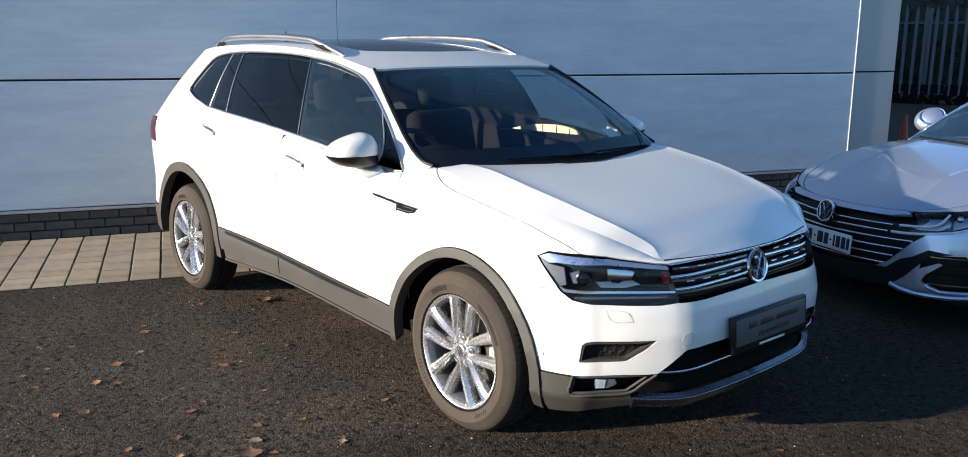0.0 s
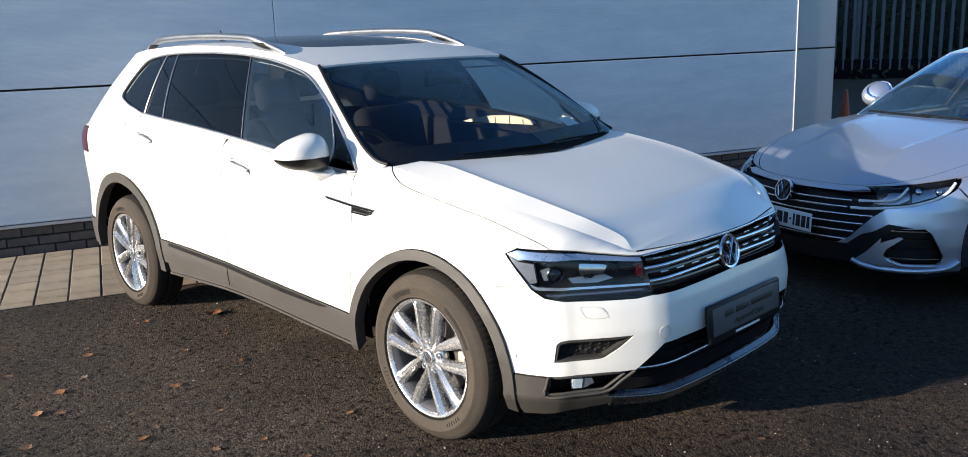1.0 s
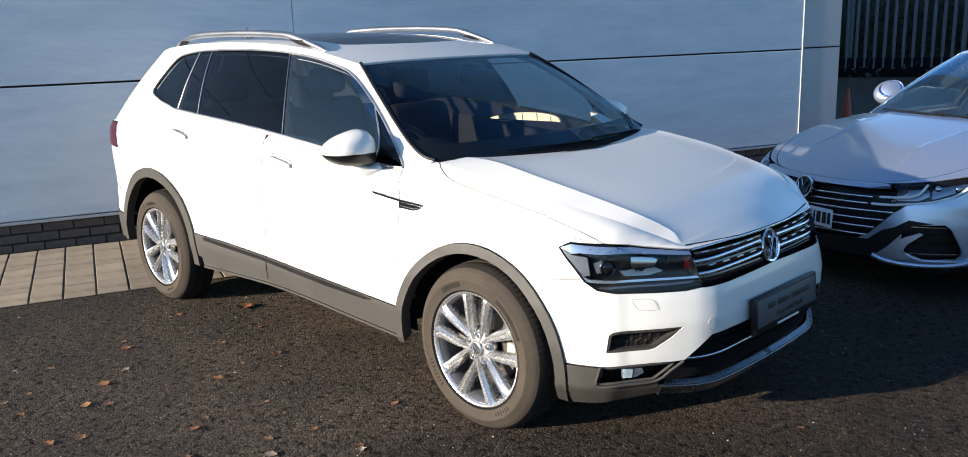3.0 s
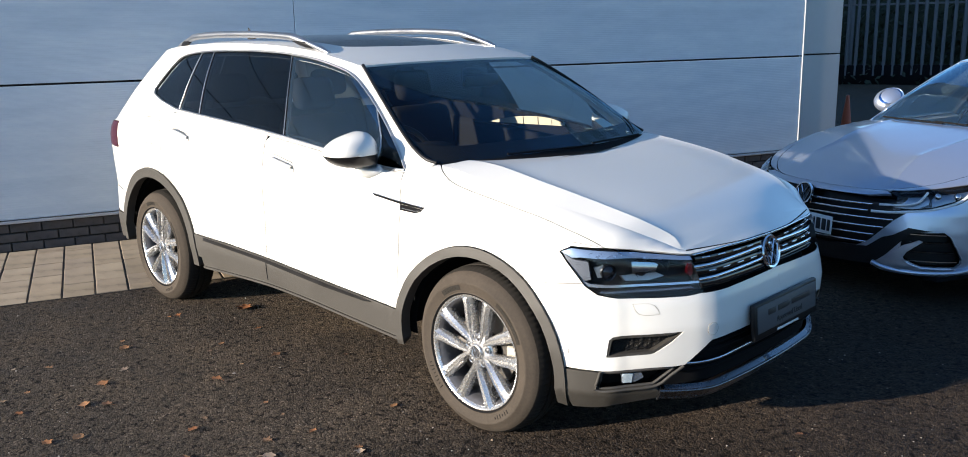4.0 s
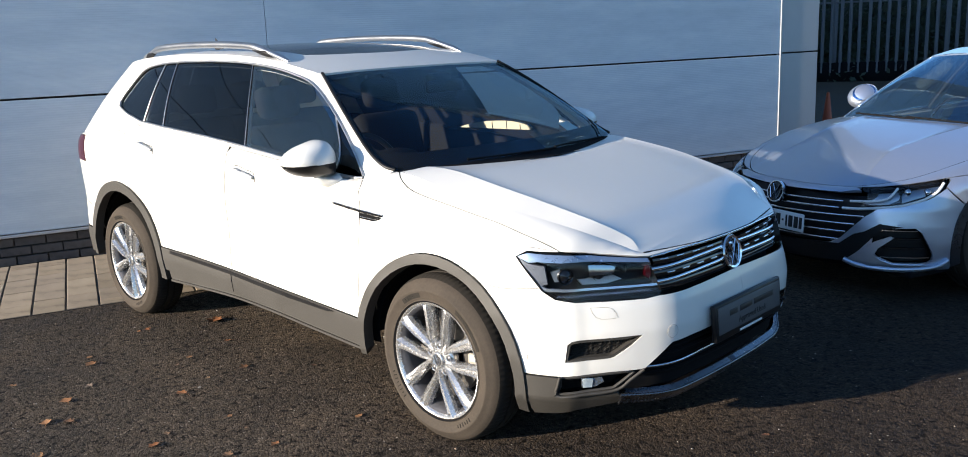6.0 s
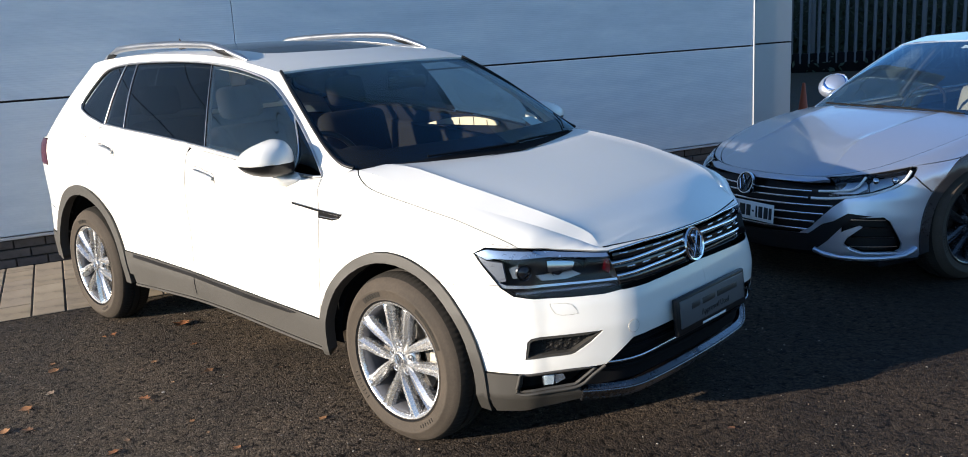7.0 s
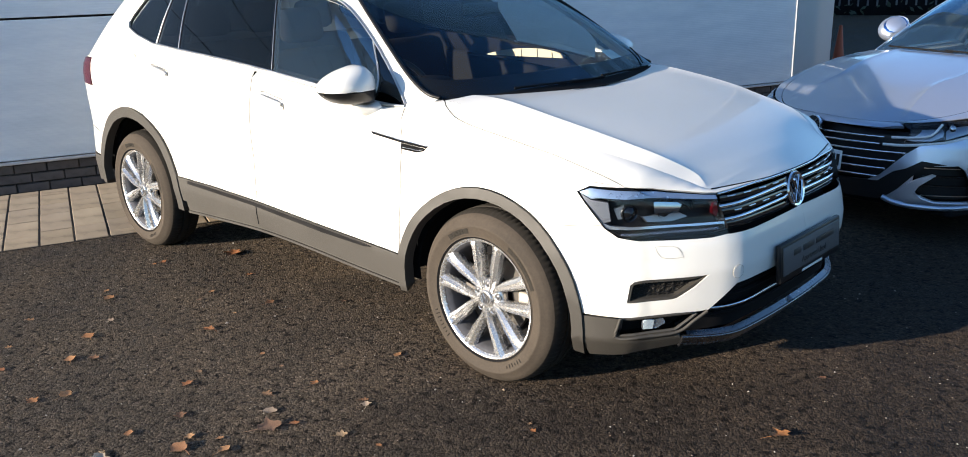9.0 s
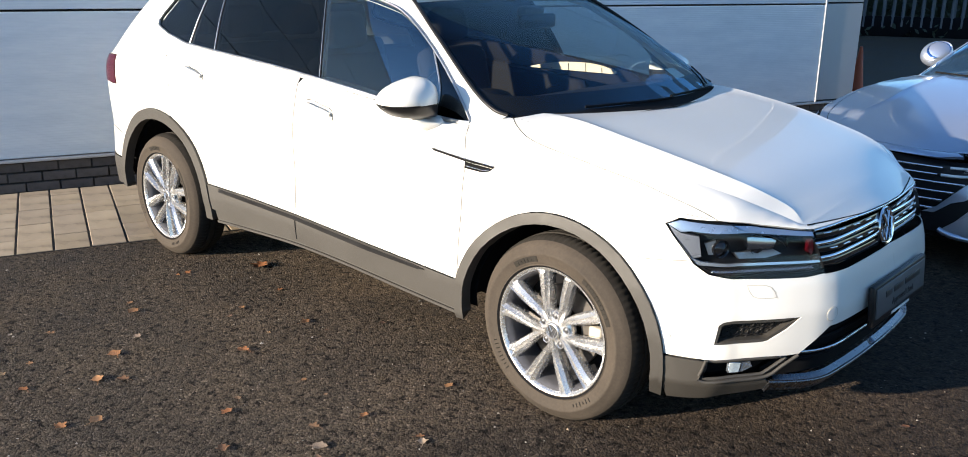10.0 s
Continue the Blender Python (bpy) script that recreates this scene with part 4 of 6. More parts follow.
    part("light_guide", Shape().sheet(body, [(3.214, 0.825), (3.250, 0.835), (3.367, 0.8185), (3.519, 0.7965), (3.732, 0.7835), (3.738, 0.771), (3.519, 0.782), (3.37, 0.798), (3.29, 0.808), (3.258, 0.806)], side=sg, lift=-0.002, step=0.02), GUIDE, h)
    part("chrome_strip", Shape().sheet(body, [(3.292, 0.728), (3.330, 0.714), (3.443, 0.711), (3.587, 0.709), (3.763, 0.706), (3.766, 0.698), (3.587, 0.701), (3.443, 0.702), (3.32, 0.703)], side=sg, lift=-0.004, step=0.02), FOGSILVER, h)
    part("side_reflector", Shape().sheet(body, [(3.218, 0.820), (3.258, 0.802), (3.318, 0.794), (3.330, 0.730), (3.296, 0.722), (3.256, 0.770)], side=sg, lift=-0.006, step=0.015), SMOKE, h)
    part("bezel", Shape().sheet(body, cut(LAMP_SIDE[2:] + LAMP_LOW[:4] + [(3.325, 0.698), (3.443, 0.700), (3.587, 0.699), (3.764, 0.697)], 0.003), side=sg, lift=-0.008, step=0.02, rim=0), SHELL, h, "black lower lamp bezel")
    part("led_strip", Shape().tube([tuple(body(3.368 + 0.0076 * k, 0.6855 + (0.0038 if k % 2 else -0.0038), -0.004) * (1, sg, 1)) for k in range(49)], 0.0017, 4), FOGSILVER, h, "zigzag strip of small clear lights")
    for t, w, nm in ((3.40, 0.030, "projector"), (3.545, 0.034, "projector")):
        fwd = Matrix.Translation(Vector(body(t, 0.752, -0.03) * (1, sg, 1))) @ Matrix.Rotation(sg * radians(24), 4, "Z") @ Matrix.Rotation(radians(-90), 4, "Z")
        part(nm, Shape().lathe([(0.001, 0.012), (w * 0.7, 0.006), (w * 0.86, 0.0), (w, 0.004), (w * 1.05, -0.012)], 20, fwd), GLOSSBLACK, h)
    part("cover", Shape().sheet(body, [(3.49, 0.776), (3.60, 0.770), (3.592, 0.748), (3.50, 0.746)], side=sg, lift=-0.016, step=0.02), CHROME, h)
    part("reflector", Shape().sheet(body, [(3.335, 0.770), (3.372, 0.780), (3.378, 0.736), (3.352, 0.733)], side=sg, lift=-0.024, step=0.015), SATIN, h)
    part("reflector", Shape().sheet(body, [(3.465, 0.738), (3.60, 0.742), (3.63, 0.728), (3.57, 0.716), (3.48, 0.718)], side=sg, lift=-0.026, step=0.015), SATIN, h)
    # small red patch painted as a glint in the lamp
    part("amber_reflector", Shape().sheet(body, [(3.716, 0.740), (3.728, 0.764), (3.740, 0.764), (3.744, 0.738), (3.734, 0.722)], side=sg, lift=-0.012, step=0.02), TAILRED, h, "red glint inside the lamp")

grille = part("grille", Shape().sheet(body, GRILLE_TOP + GRILLE_LOW + LAMP_SIDE[::-1], both=True, lift=-0.05, step=0.03), BLACK, suv, "black grille with chrome bars")
for q0, q1, r in ((0.748, 0.760, 0.0050), (0.703, 0.714, 0.0050)):
    pts = [tuple(body(t, q0 + (q1 - q0) * (t - 3.75) / 0.53, -0.022)) for t in np.linspace(3.75, T_MID, 14)]
    part("chrome_bar", Shape().tube([(x, -y, z) for x, y, z in pts] + pts[::-1][1:], r, 8, flat=1.5), CHROME, grille)
pts = [tuple(body(t, q, -0.003)) for t, q in curve(GRILLE_TOP, 0.05)]
part("chrome_bar", Shape().tube([(x, -y, z) for x, y, z in pts] + pts[::-1][1:], 0.004, 8), CHROME, grille)
for q in (0.775, 0.728, 0.684):
    for sg in (-1, 1):
        part("grille_slat", Shape().tube([tuple(body(t, q, -0.030) * (1, sg, 1)) for t in np.linspace(3.765, T_MID, 10)], 0.009, 5, flat=1.6), GLOSSBLACK, grille)
        if q > 0.7:
            for k in range(4):
                t = 3.80 + 0.095 * k + (0.03 if q < 0.75 else 0)
                part("chrome_dash", Shape().tube([tuple(body(t + d, q + 0.004, -0.019) * (1, sg, 1)) for d in (0, 0.022, 0.045)], 0.0036, 8), CHROME, grille)
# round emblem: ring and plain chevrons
EM = Matrix.Translation((3.600, 0, 0.732)) @ Matrix.Rotation(radians(-11), 4, "Y") @ Matrix.Rotation(radians(-90), 4, "Z")
emblem = part("emblem", Shape().lathe([(0.001, -0.004), (0.066, -0.004), (0.068, -0.02), (0.05, -0.03)], 36, EM), GLOSSBLACK, suv, "round chrome emblem")
part("ring", Shape().lathe([(0.054, -0.002), (0.057, 0.005), (0.065, 0.007), (0.071, 0.002), (0.071, -0.012)], 40, EM), CHROME, emblem)
part("chevron", Shape().tube([(-0.030, 0.002, 0.048), (0, 0.004, -0.004), (0.030, 0.002, 0.048)], 0.006, 6, m=EM).tube([(-0.052, 0.002, 0.022), (-0.026, 0.004, -0.048), (0, 0.004, 0.0), (0.026, 0.004, -0.048), (0.052, 0.002, 0.022)], 0.006, 6, m=EM), CHROME, emblem)
# plate with the dealer's line as plain bars
PM = Matrix.Translation((3.680, 0, 0.508)) @ Matrix.Rotation(radians(-5), 4, "Y") @ Matrix.Rotation(radians(90), 4, "Z")
plate = part("plate_holder", Shape().box((-0.268, -0.004, -0.074), (0.268, 0.018, 0.074), 0.008, PM), BLACK, suv, "grey dealer plate in a black holder")
part("plate", Shape().box((-0.247, -0.008, -0.046), (0.247, -0.002, 0.060), 0.004, PM), PLATEGREY, plate)
for x0, x1 in ((-0.165, -0.105), (-0.085, 0.01), (0.03, 0.19)):
    part("print_bar", Shape().box((x0, -0.0095, 0.013), (x1, -0.007, 0.036), 0.001, PM), INK, plate)
lettering("Approved Used", 0.034, INK, "print", PM @ Matrix.Translation((0.01, -0.0088, -0.028)) @ Matrix.Rotation(radians(90), 4, "X"), plate)
part("print_bar", Shape().box((-0.09, -0.0065, -0.067), (0.09, -0.004, -0.058), 0.001, PM), PLATEWHITE, plate)

# bonnet
bn = Shape()
half = curve(BONNET_SHUT, 0.04) + [(3.519, 0.801), (3.735, 0.788), (3.908, 0.798), (4.035, 0.804), (T_MID, 0.808)] + rim_line(T_MID, 2.478, -0.006, 40)
bn.sheet(body, cut(half, 0.002), both=True, rim=0.012)
bonnet_faces(bn, crown_strip, crown, 2.478, T_MID, 0.02)
part("bonnet", bn, WHITE, suv, "white bonnet with two pressed creases")
front_edge = [tuple(body.top(t) + (0.003, 0, -0.001)) for t in np.linspace(3.72, T_MID, 16)]
part("bonnet_gap", Shape().tube([(x, -y, z) for x, y, z in front_edge] + front_edge[::-1][1:], 0.0026, 6), SHELL, suv)
# glasshouse
CS = (0.5, 0.5)
DLO = curve([(4.442, 0.045), (5.06, 0.042), (6.39, 0.034), (7.6, 0.018), (8.607, 0.012)], 0.2) + [(8.685, 0.03)] + curve([(8.80, 0.12), (8.93, 0.26), (9.07, 0.53), (8.98, 0.72), (8.80, 0.815), (8.45, 0.87), (7.615, 0.907), (6.589, 0.917), (5.743, 0.905), (4.962, 0.885), (4.45, 0.85), (4.15, 0.76), (3.86, 0.47), (3.765, 0.33), (3.80, 0.25), (4.068, 0.13)], 0.1)
PILLAR = curve([(9.97, 1.0), (9.75, 0.78), (9.62, 0.55), (9.53, 0.30), (9.55, 0.16), (9.70, 0.06), (9.95, 0.012)], 0.05)


C1, C2, BP, DV = [(4.505, 0.045), (4.751, 0.87)], [(4.946, 0.043), (5.044, 0.887)], [(6.40, 0.034), (6.67, 0.917)], [(7.77, 0.014), (8.98, 0.515)]


def dlo_between(a, b):
    """The window opening between two slanting lines."""
    out = []
    full = dense(DLO, 0.1)
    ok = lambda p: (a is None or p[0] > a[0][0] + (a[1][0] - a[0][0]) * (p[1] - a[0][1]) / (a[1][1] - a[0][1]) + 0.015) and (b is None or p[0] < b[0][0] + (b[1][0] - b[0][0]) * (p[1] - b[0][1]) / (b[1][1] - b[0][1]) - 0.015)
    n = len(full)
    keep = [ok(p) for p in full]
    for i in range(n):
        p, q = full[i], full[(i + 1) % n]
        if keep[i]:
            out.append(p)
        if keep[i] != keep[(i + 1) % n]:
            lo, hi = (p, q) if keep[i] else (q, p)
            for _ in range(24):
                mid = ((lo[0] + hi[0]) / 2, (lo[1] + hi[1]) / 2)
                lo, hi = (mid, hi) if ok(mid) else (lo, mid)
            out.append(lo)
    return out


for sg in (-1, 1):
    frame_side = [(2.3, 0.0)] + [(u, 0.0) for u in (3, 4, 5, 6, 7, 8, 8.6, 9.2, 9.6)] + PILLAR[::-1] + [(u, 1.0) for u in (9.6, 9, 8, 7, 6, 5, 4, 3, 2.3)]
    part("side_frame", Shape().sheet(cabin, frame_side, holes=[DLO], scale=CS, side=sg, step=0.045, rim=0.012), WHITE, suv, "white roof pillars and side frame")
    part("pillar_lining", Shape().sheet(cabin, frame_side, holes=[cut(DLO, 0.036)], scale=CS, side=sg, step=0.06, rim=0, lift=-0.03), PILLARGREY, suv, "pale grey pillar lining")
    part("door_sill", Shape().sheet(cabin, [(4.4, -0.30), (8.75, -0.30), (8.62, 0.075), (7.6, 0.085), (6.4, 0.10), (4.4, 0.12)], scale=CS, side=sg, lift=-0.042, rim=0, step=0.06), DASH, suv)
    part("window_trim", Shape().tube([tuple(cabin(u, v, 0.004) * (1, sg, 1)) for u, v in dense(DLO, 0.12)], 0.0055, 8, True), SATIN, suv, "satin silver window surround")
    part("window_backing", Shape().sheet(cabin, DLO, holes=[cut([tuple(p) for p in dlo_between(a, b)], 0.04) for a, b in ((None, C1), (C1, C2), (C2, BP), (BP, DV))], scale=CS, side=sg, lift=-0.012, rim=0, step=0.05), GLOSSBLACK, suv)
    for nm, a, b, mt in (("quarter_window", None, C1, PRIVACY), ("rear_fixed_window", C1, C2, PRIVACY), ("rear_door_window", C2, BP, PRIVACY), ("front_door_window", BP, DV, GLASS), ("front_triangle_window", DV, None, PRIVACY)):
        glass = part(nm, Shape().sheet(cabin, dlo_between(a, b), scale=CS, side=sg, lift=-0.004, rim=0, step=0.06), mt, suv, "dark privacy glass" if mt is PRIVACY else "clear side glass")
        glass.visible_shadow = False
    for nm, ln, w in (("pillar_strip", C1, 0.0035), ("pillar_strip", C2, 0.0032), ("pillar_strip", BP, 0.0022), ("divider", DV, 0.004)):
        part(nm, Shape().tube([tuple(cabin(ln[0][0] + (ln[1][0] - ln[0][0]) * k / 8, ln[0][1] + (ln[1][1] - ln[0][1]) * k / 8, 0.0) * (1, sg, 1)) for k in range(9)], w, 8), SATIN, suv)
    # roof rail
    xs = np.linspace(-0.12, 1.50, 28)
    zs = [float(np.interp(x, roof.x, roof.z)) for x in xs]
    hump = [0.046 * min(1, (i / 27 * 6.5)) * min(1, ((27 - i) / 27 * 5.2)) for i in range(28)]
    rail = part("roof_rail", Shape().tube([(x, sg * (np.interp(x, roof.x, roof.y) - 0.035), z + 0.004 + h) for x, z, h in zip(xs, zs, hump)], [0.010] + [0.017] * 3 + [0.0215] * 20 + [0.017] * 3 + [0.010], 16, flat=0.9), SATIN, suv, "satin silver roof rail")
    for i0, i1 in ((22, 25), (1, 3)):
        part("rail_foot", Shape().tube([(xs[i], sg * (np.interp(xs[i], roof.x, roof.y) - 0.033), zs[i] + 0.002 + hump[i] * 0.80) for i in range(i0, i1 + 1)], [0.012] + [0.019] * (i1 - i0 - 1) + [0.012], 14), BLACK, rail, "black end of the rail")

ws = Shape().sheet(cabin, PILLAR + [(u, -0.012) for u in (10.4, 11, 12, 13)] + [(u, 0.985) for u in (13, 12, 11, 10.4)], scale=CS, both=True, lift=-0.004, rim=0, step=0.05)
screen = part("windscreen", ws, SCREEN, suv, "clear raked windscreen")
bd = Shape()
inner = [(10.02, 0.93), (9.90, 0.78), (9.80, 0.55), (9.72, 0.30), (9.80, 0.22), (10.0, 0.18), (10.4, 0.15), (11, 0.13), (12, 0.12), (13.0, 0.12)]
band_out = PILLAR + [(u, -0.012) for u in (10.4, 11, 12, 13)]
bd.sheet(cabin, [(9.97, 0.985)] + band_out[1:] + inner[::-1] + [(10.08, 0.985)], scale=CS, both=True, lift=-0.008, rim=0, step=0.04)
bd.sheet(cabin, [(10.03, 0.93), (10.09, 0.985), (11, 0.985), (13, 0.985), (13, 0.95), (11, 0.95)], scale=CS, both=True, lift=-0.008, rim=0, step=0.04)
part("windscreen_border", bd, SHELL, screen)
for sg in (-1, 1):
    part("windscreen_seal", Shape().tube([tuple(cabin(u, v, 0.003) * (1, sg, 1)) for u, v in PILLAR], 0.008, 8), BLACK, screen)
part("sticker", Shape().sheet(cabin, [(11.92, 0.205), (11.60, 0.200), (11.53, 0.105), (11.92, 0.095)], scale=CS, side=1, lift=-0.010, rim=0, step=0.03), PAPER, screen, "paper stickers inside the windscreen")
for sg, y0, y1 in ((1, 0.52, 0.05), (1, 0.05, -0.45)):
    wp = [tuple(cabin(13 - abs(y) / 0.27 if abs(y) < 0.3 else 12 - (abs(y) - 0.3) / 0.3, -0.006 + 0.014 * k / 5, 0.006) * (1, 1 if y > 0 else -1, 1)) for k, y in enumerate(np.linspace(y0, y1, 6))]
    part("wiper", Shape().tube(wp, 0.005, 8), SHELL, suv)
wp = [tuple(cabin(11.25, 0.03, 0.004)), tuple(cabin(11.0, 0.09, 0.004)), tuple(cabin(10.8, 0.17, 0.003))]
part("wiper", Shape().tube(wp, 0.004, 8), BLACK, suv, "black wiper arm")
part("cowl_panel", Shape().sheet(cabin, [(9.78, -0.06), (9.76, -0.002)] + [(u, -0.002) for u in (10.0, 10.4, 11, 12, 13)] + [(u, -0.07) for u in (13, 12, 11, 10.4, 10.0)], scale=CS, both=True, lift=0.0, rim=0.01, step=0.05), SHELL, suv, "matt black cowl panel under the wipers")
part("cowl", Shape().add([(2.40, -0.74, 1.045), (2.66, -0.5, 1.06), (2.72, 0, 1.065), (2.66, 0.5, 1.06), (2.40, 0.74, 1.045), (2.3, 0, 1.05)], [(0, 1, 2, 3, 4, 5)]), BLACK, suv)
part("tailgate", Shape().sheet(cabin, [(0, 0), (1, 0), (2.3, 0), (2.3, 1), (1, 1), (0, 1)], holes=[[(0.001, 0.14), (1.0, 0.14), (1.75, 0.2), (1.8, 0.8), (1.0, 0.9), (0.001, 0.9)]], scale=CS, both=True, step=0.06), WHITE, suv)
part("rear_window", Shape().sheet(cabin, [(0.0, 0.14), (1.0, 0.14), (1.75, 0.2), (1.8, 0.8), (1.0, 0.9), (0.0, 0.9)], scale=CS, both=True, step=0.06, lift=-0.004, rim=0), PRIVACY, suv)

# roof with a glass panel
edge = [tuple(cabin.edge(u)[:2]) for u in np.linspace(0, 13, 60)]
GLASSROOF = curve([(-0.05, -0.44), (0.6, -0.47), (1.30, -0.45), (1.42, -0.40), (1.48, -0.20), (1.50, 0.0), (1.48, 0.20), (1.42, 0.40), (1.30, 0.45), (0.6, 0.47), (-0.05, 0.44)], 0.05)
part("roof", Shape().sheet(roof, edge + [(x, -y) for x, y in edge[::-1][1:-1]], holes=[GLASSROOF], side=1, rim=0.01, step=0.05), WHITE, suv, "white roof panel")
part("sunroof", Shape().sheet(roof, cut(GLASSROOF, 0.004), side=1, rim=0.01, lift=-0.002, step=0.06), SUNGLASS, suv, "black glass panoramic sunroof")
part("antenna", Shape().add([(-0.16, 0, 1.60), (-0.26, 0.014, 1.585), (-0.26, -0.014, 1.585), (-0.262, 0, 1.675)], [(0, 1, 3), (0, 3, 2), (1, 2, 3), (0, 2, 1)]), BLACK, suv)
sp = Shape().sheet(roof, [(-0.50, -0.38), (-0.36, -0.48), (-0.36, 0.48), (-0.50, 0.38)], side=1, lift=0.010, step=0.06)
part("roof_spoiler", sp, WHITE, suv)

# dark shell behind the panels
sh = Shape().sheet(body, [(body.ends[0], 0.44), (-0.60, 0.40), (-0.40, 0.34), (0.45, 0.30), (2.36, 0.315), (3.2, 0.315), (3.3, 0.30), (T_MID, 0.30)] + rim_line(T_MID, body.ends[0], 0.06, 60), holes=[oval(*LIP_F, 0, 345, 24), oval(*LIP_R, 0, 345, 24)], both=True, lift=-0.075, rim=0, step=0.08)
part("inner_shell", sh, SHELL, suv)
part("floor_pan", Shape().box((-0.35, -0.60, 0.26), (2.3, 0.60, 0.30), 0.01).box((0.6, -0.72, 0.33), (2.2, 0.72, 0.37), 0.01).box((0.5, -0.52, 0.25), (3.45, 0.52, 0.30), 0.01), SHELL, suv)
# hidden boxes added to block sunlight leaking through and under the nose
part("engine", Shape().box((2.36, -0.50, 0.29), (3.38, 0.50, 0.78), 0.02).box((3.30, -0.40, 0.27), (3.52, 0.40, 0.62), 0.02), SHELL, suv)
part("undertray", Shape().box((2.95, -0.50, 0.205), (3.44, 0.50, 0.27), 0.02).box((3.16, -0.70, 0.205), (3.32, 0.70, 0.27), 0.02), SHELL, suv)

# door mirrors
for sg in (-1, 1):
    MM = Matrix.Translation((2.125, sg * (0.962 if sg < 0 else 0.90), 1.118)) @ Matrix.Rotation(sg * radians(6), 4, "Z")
    sec = [(-0.075, 0.70), (-0.06, 0.90), (-0.03, 1.0), (0.015, 0.98), (0.055, 0.86), (0.085, 0.60), (0.10, 0.15)]

    def shell_of(z0, z1):
        vs, fs, n = [], [], 32
        for x, s in sec:
            for j in range(n):
                a = 2 * math.pi * j / n
                c, w = math.cos(a), math.sin(a)
                yy = 0.118 * s * math.copysign(abs(c) ** 0.8, c)
                zz = 0.077 * s * math.copysign(abs(w) ** (0.85 if w > 0 or c * sg > 0 else 0.45), w) * (1.0 - 0.38 * (yy * sg / 0.112))
                vs.append((x, yy, min(max(zz, z0), z1)))
        k = len(sec)
        fs = [(i * n + j, i * n + (j + 1) % n, (i + 1) * n + (j + 1) % n, (i + 1) * n + j) for i in range(k - 1) for j in range(n)]
        fs += [tuple(range(n - 1, -1, -1)), tuple(range((k - 1) * n, k * n))]
        return Shape().add(vs, fs, m=MM)
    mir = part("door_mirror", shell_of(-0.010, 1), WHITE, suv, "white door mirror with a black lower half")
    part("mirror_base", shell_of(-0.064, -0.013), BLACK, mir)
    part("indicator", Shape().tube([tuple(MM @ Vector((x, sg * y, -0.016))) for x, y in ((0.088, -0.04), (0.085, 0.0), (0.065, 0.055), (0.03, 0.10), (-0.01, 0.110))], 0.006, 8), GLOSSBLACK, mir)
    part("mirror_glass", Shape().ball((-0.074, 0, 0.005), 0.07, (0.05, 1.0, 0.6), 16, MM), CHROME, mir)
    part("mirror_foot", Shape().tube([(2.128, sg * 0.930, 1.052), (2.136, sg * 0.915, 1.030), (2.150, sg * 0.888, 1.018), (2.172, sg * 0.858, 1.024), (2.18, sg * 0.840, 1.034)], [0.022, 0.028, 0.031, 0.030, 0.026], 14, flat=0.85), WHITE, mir)

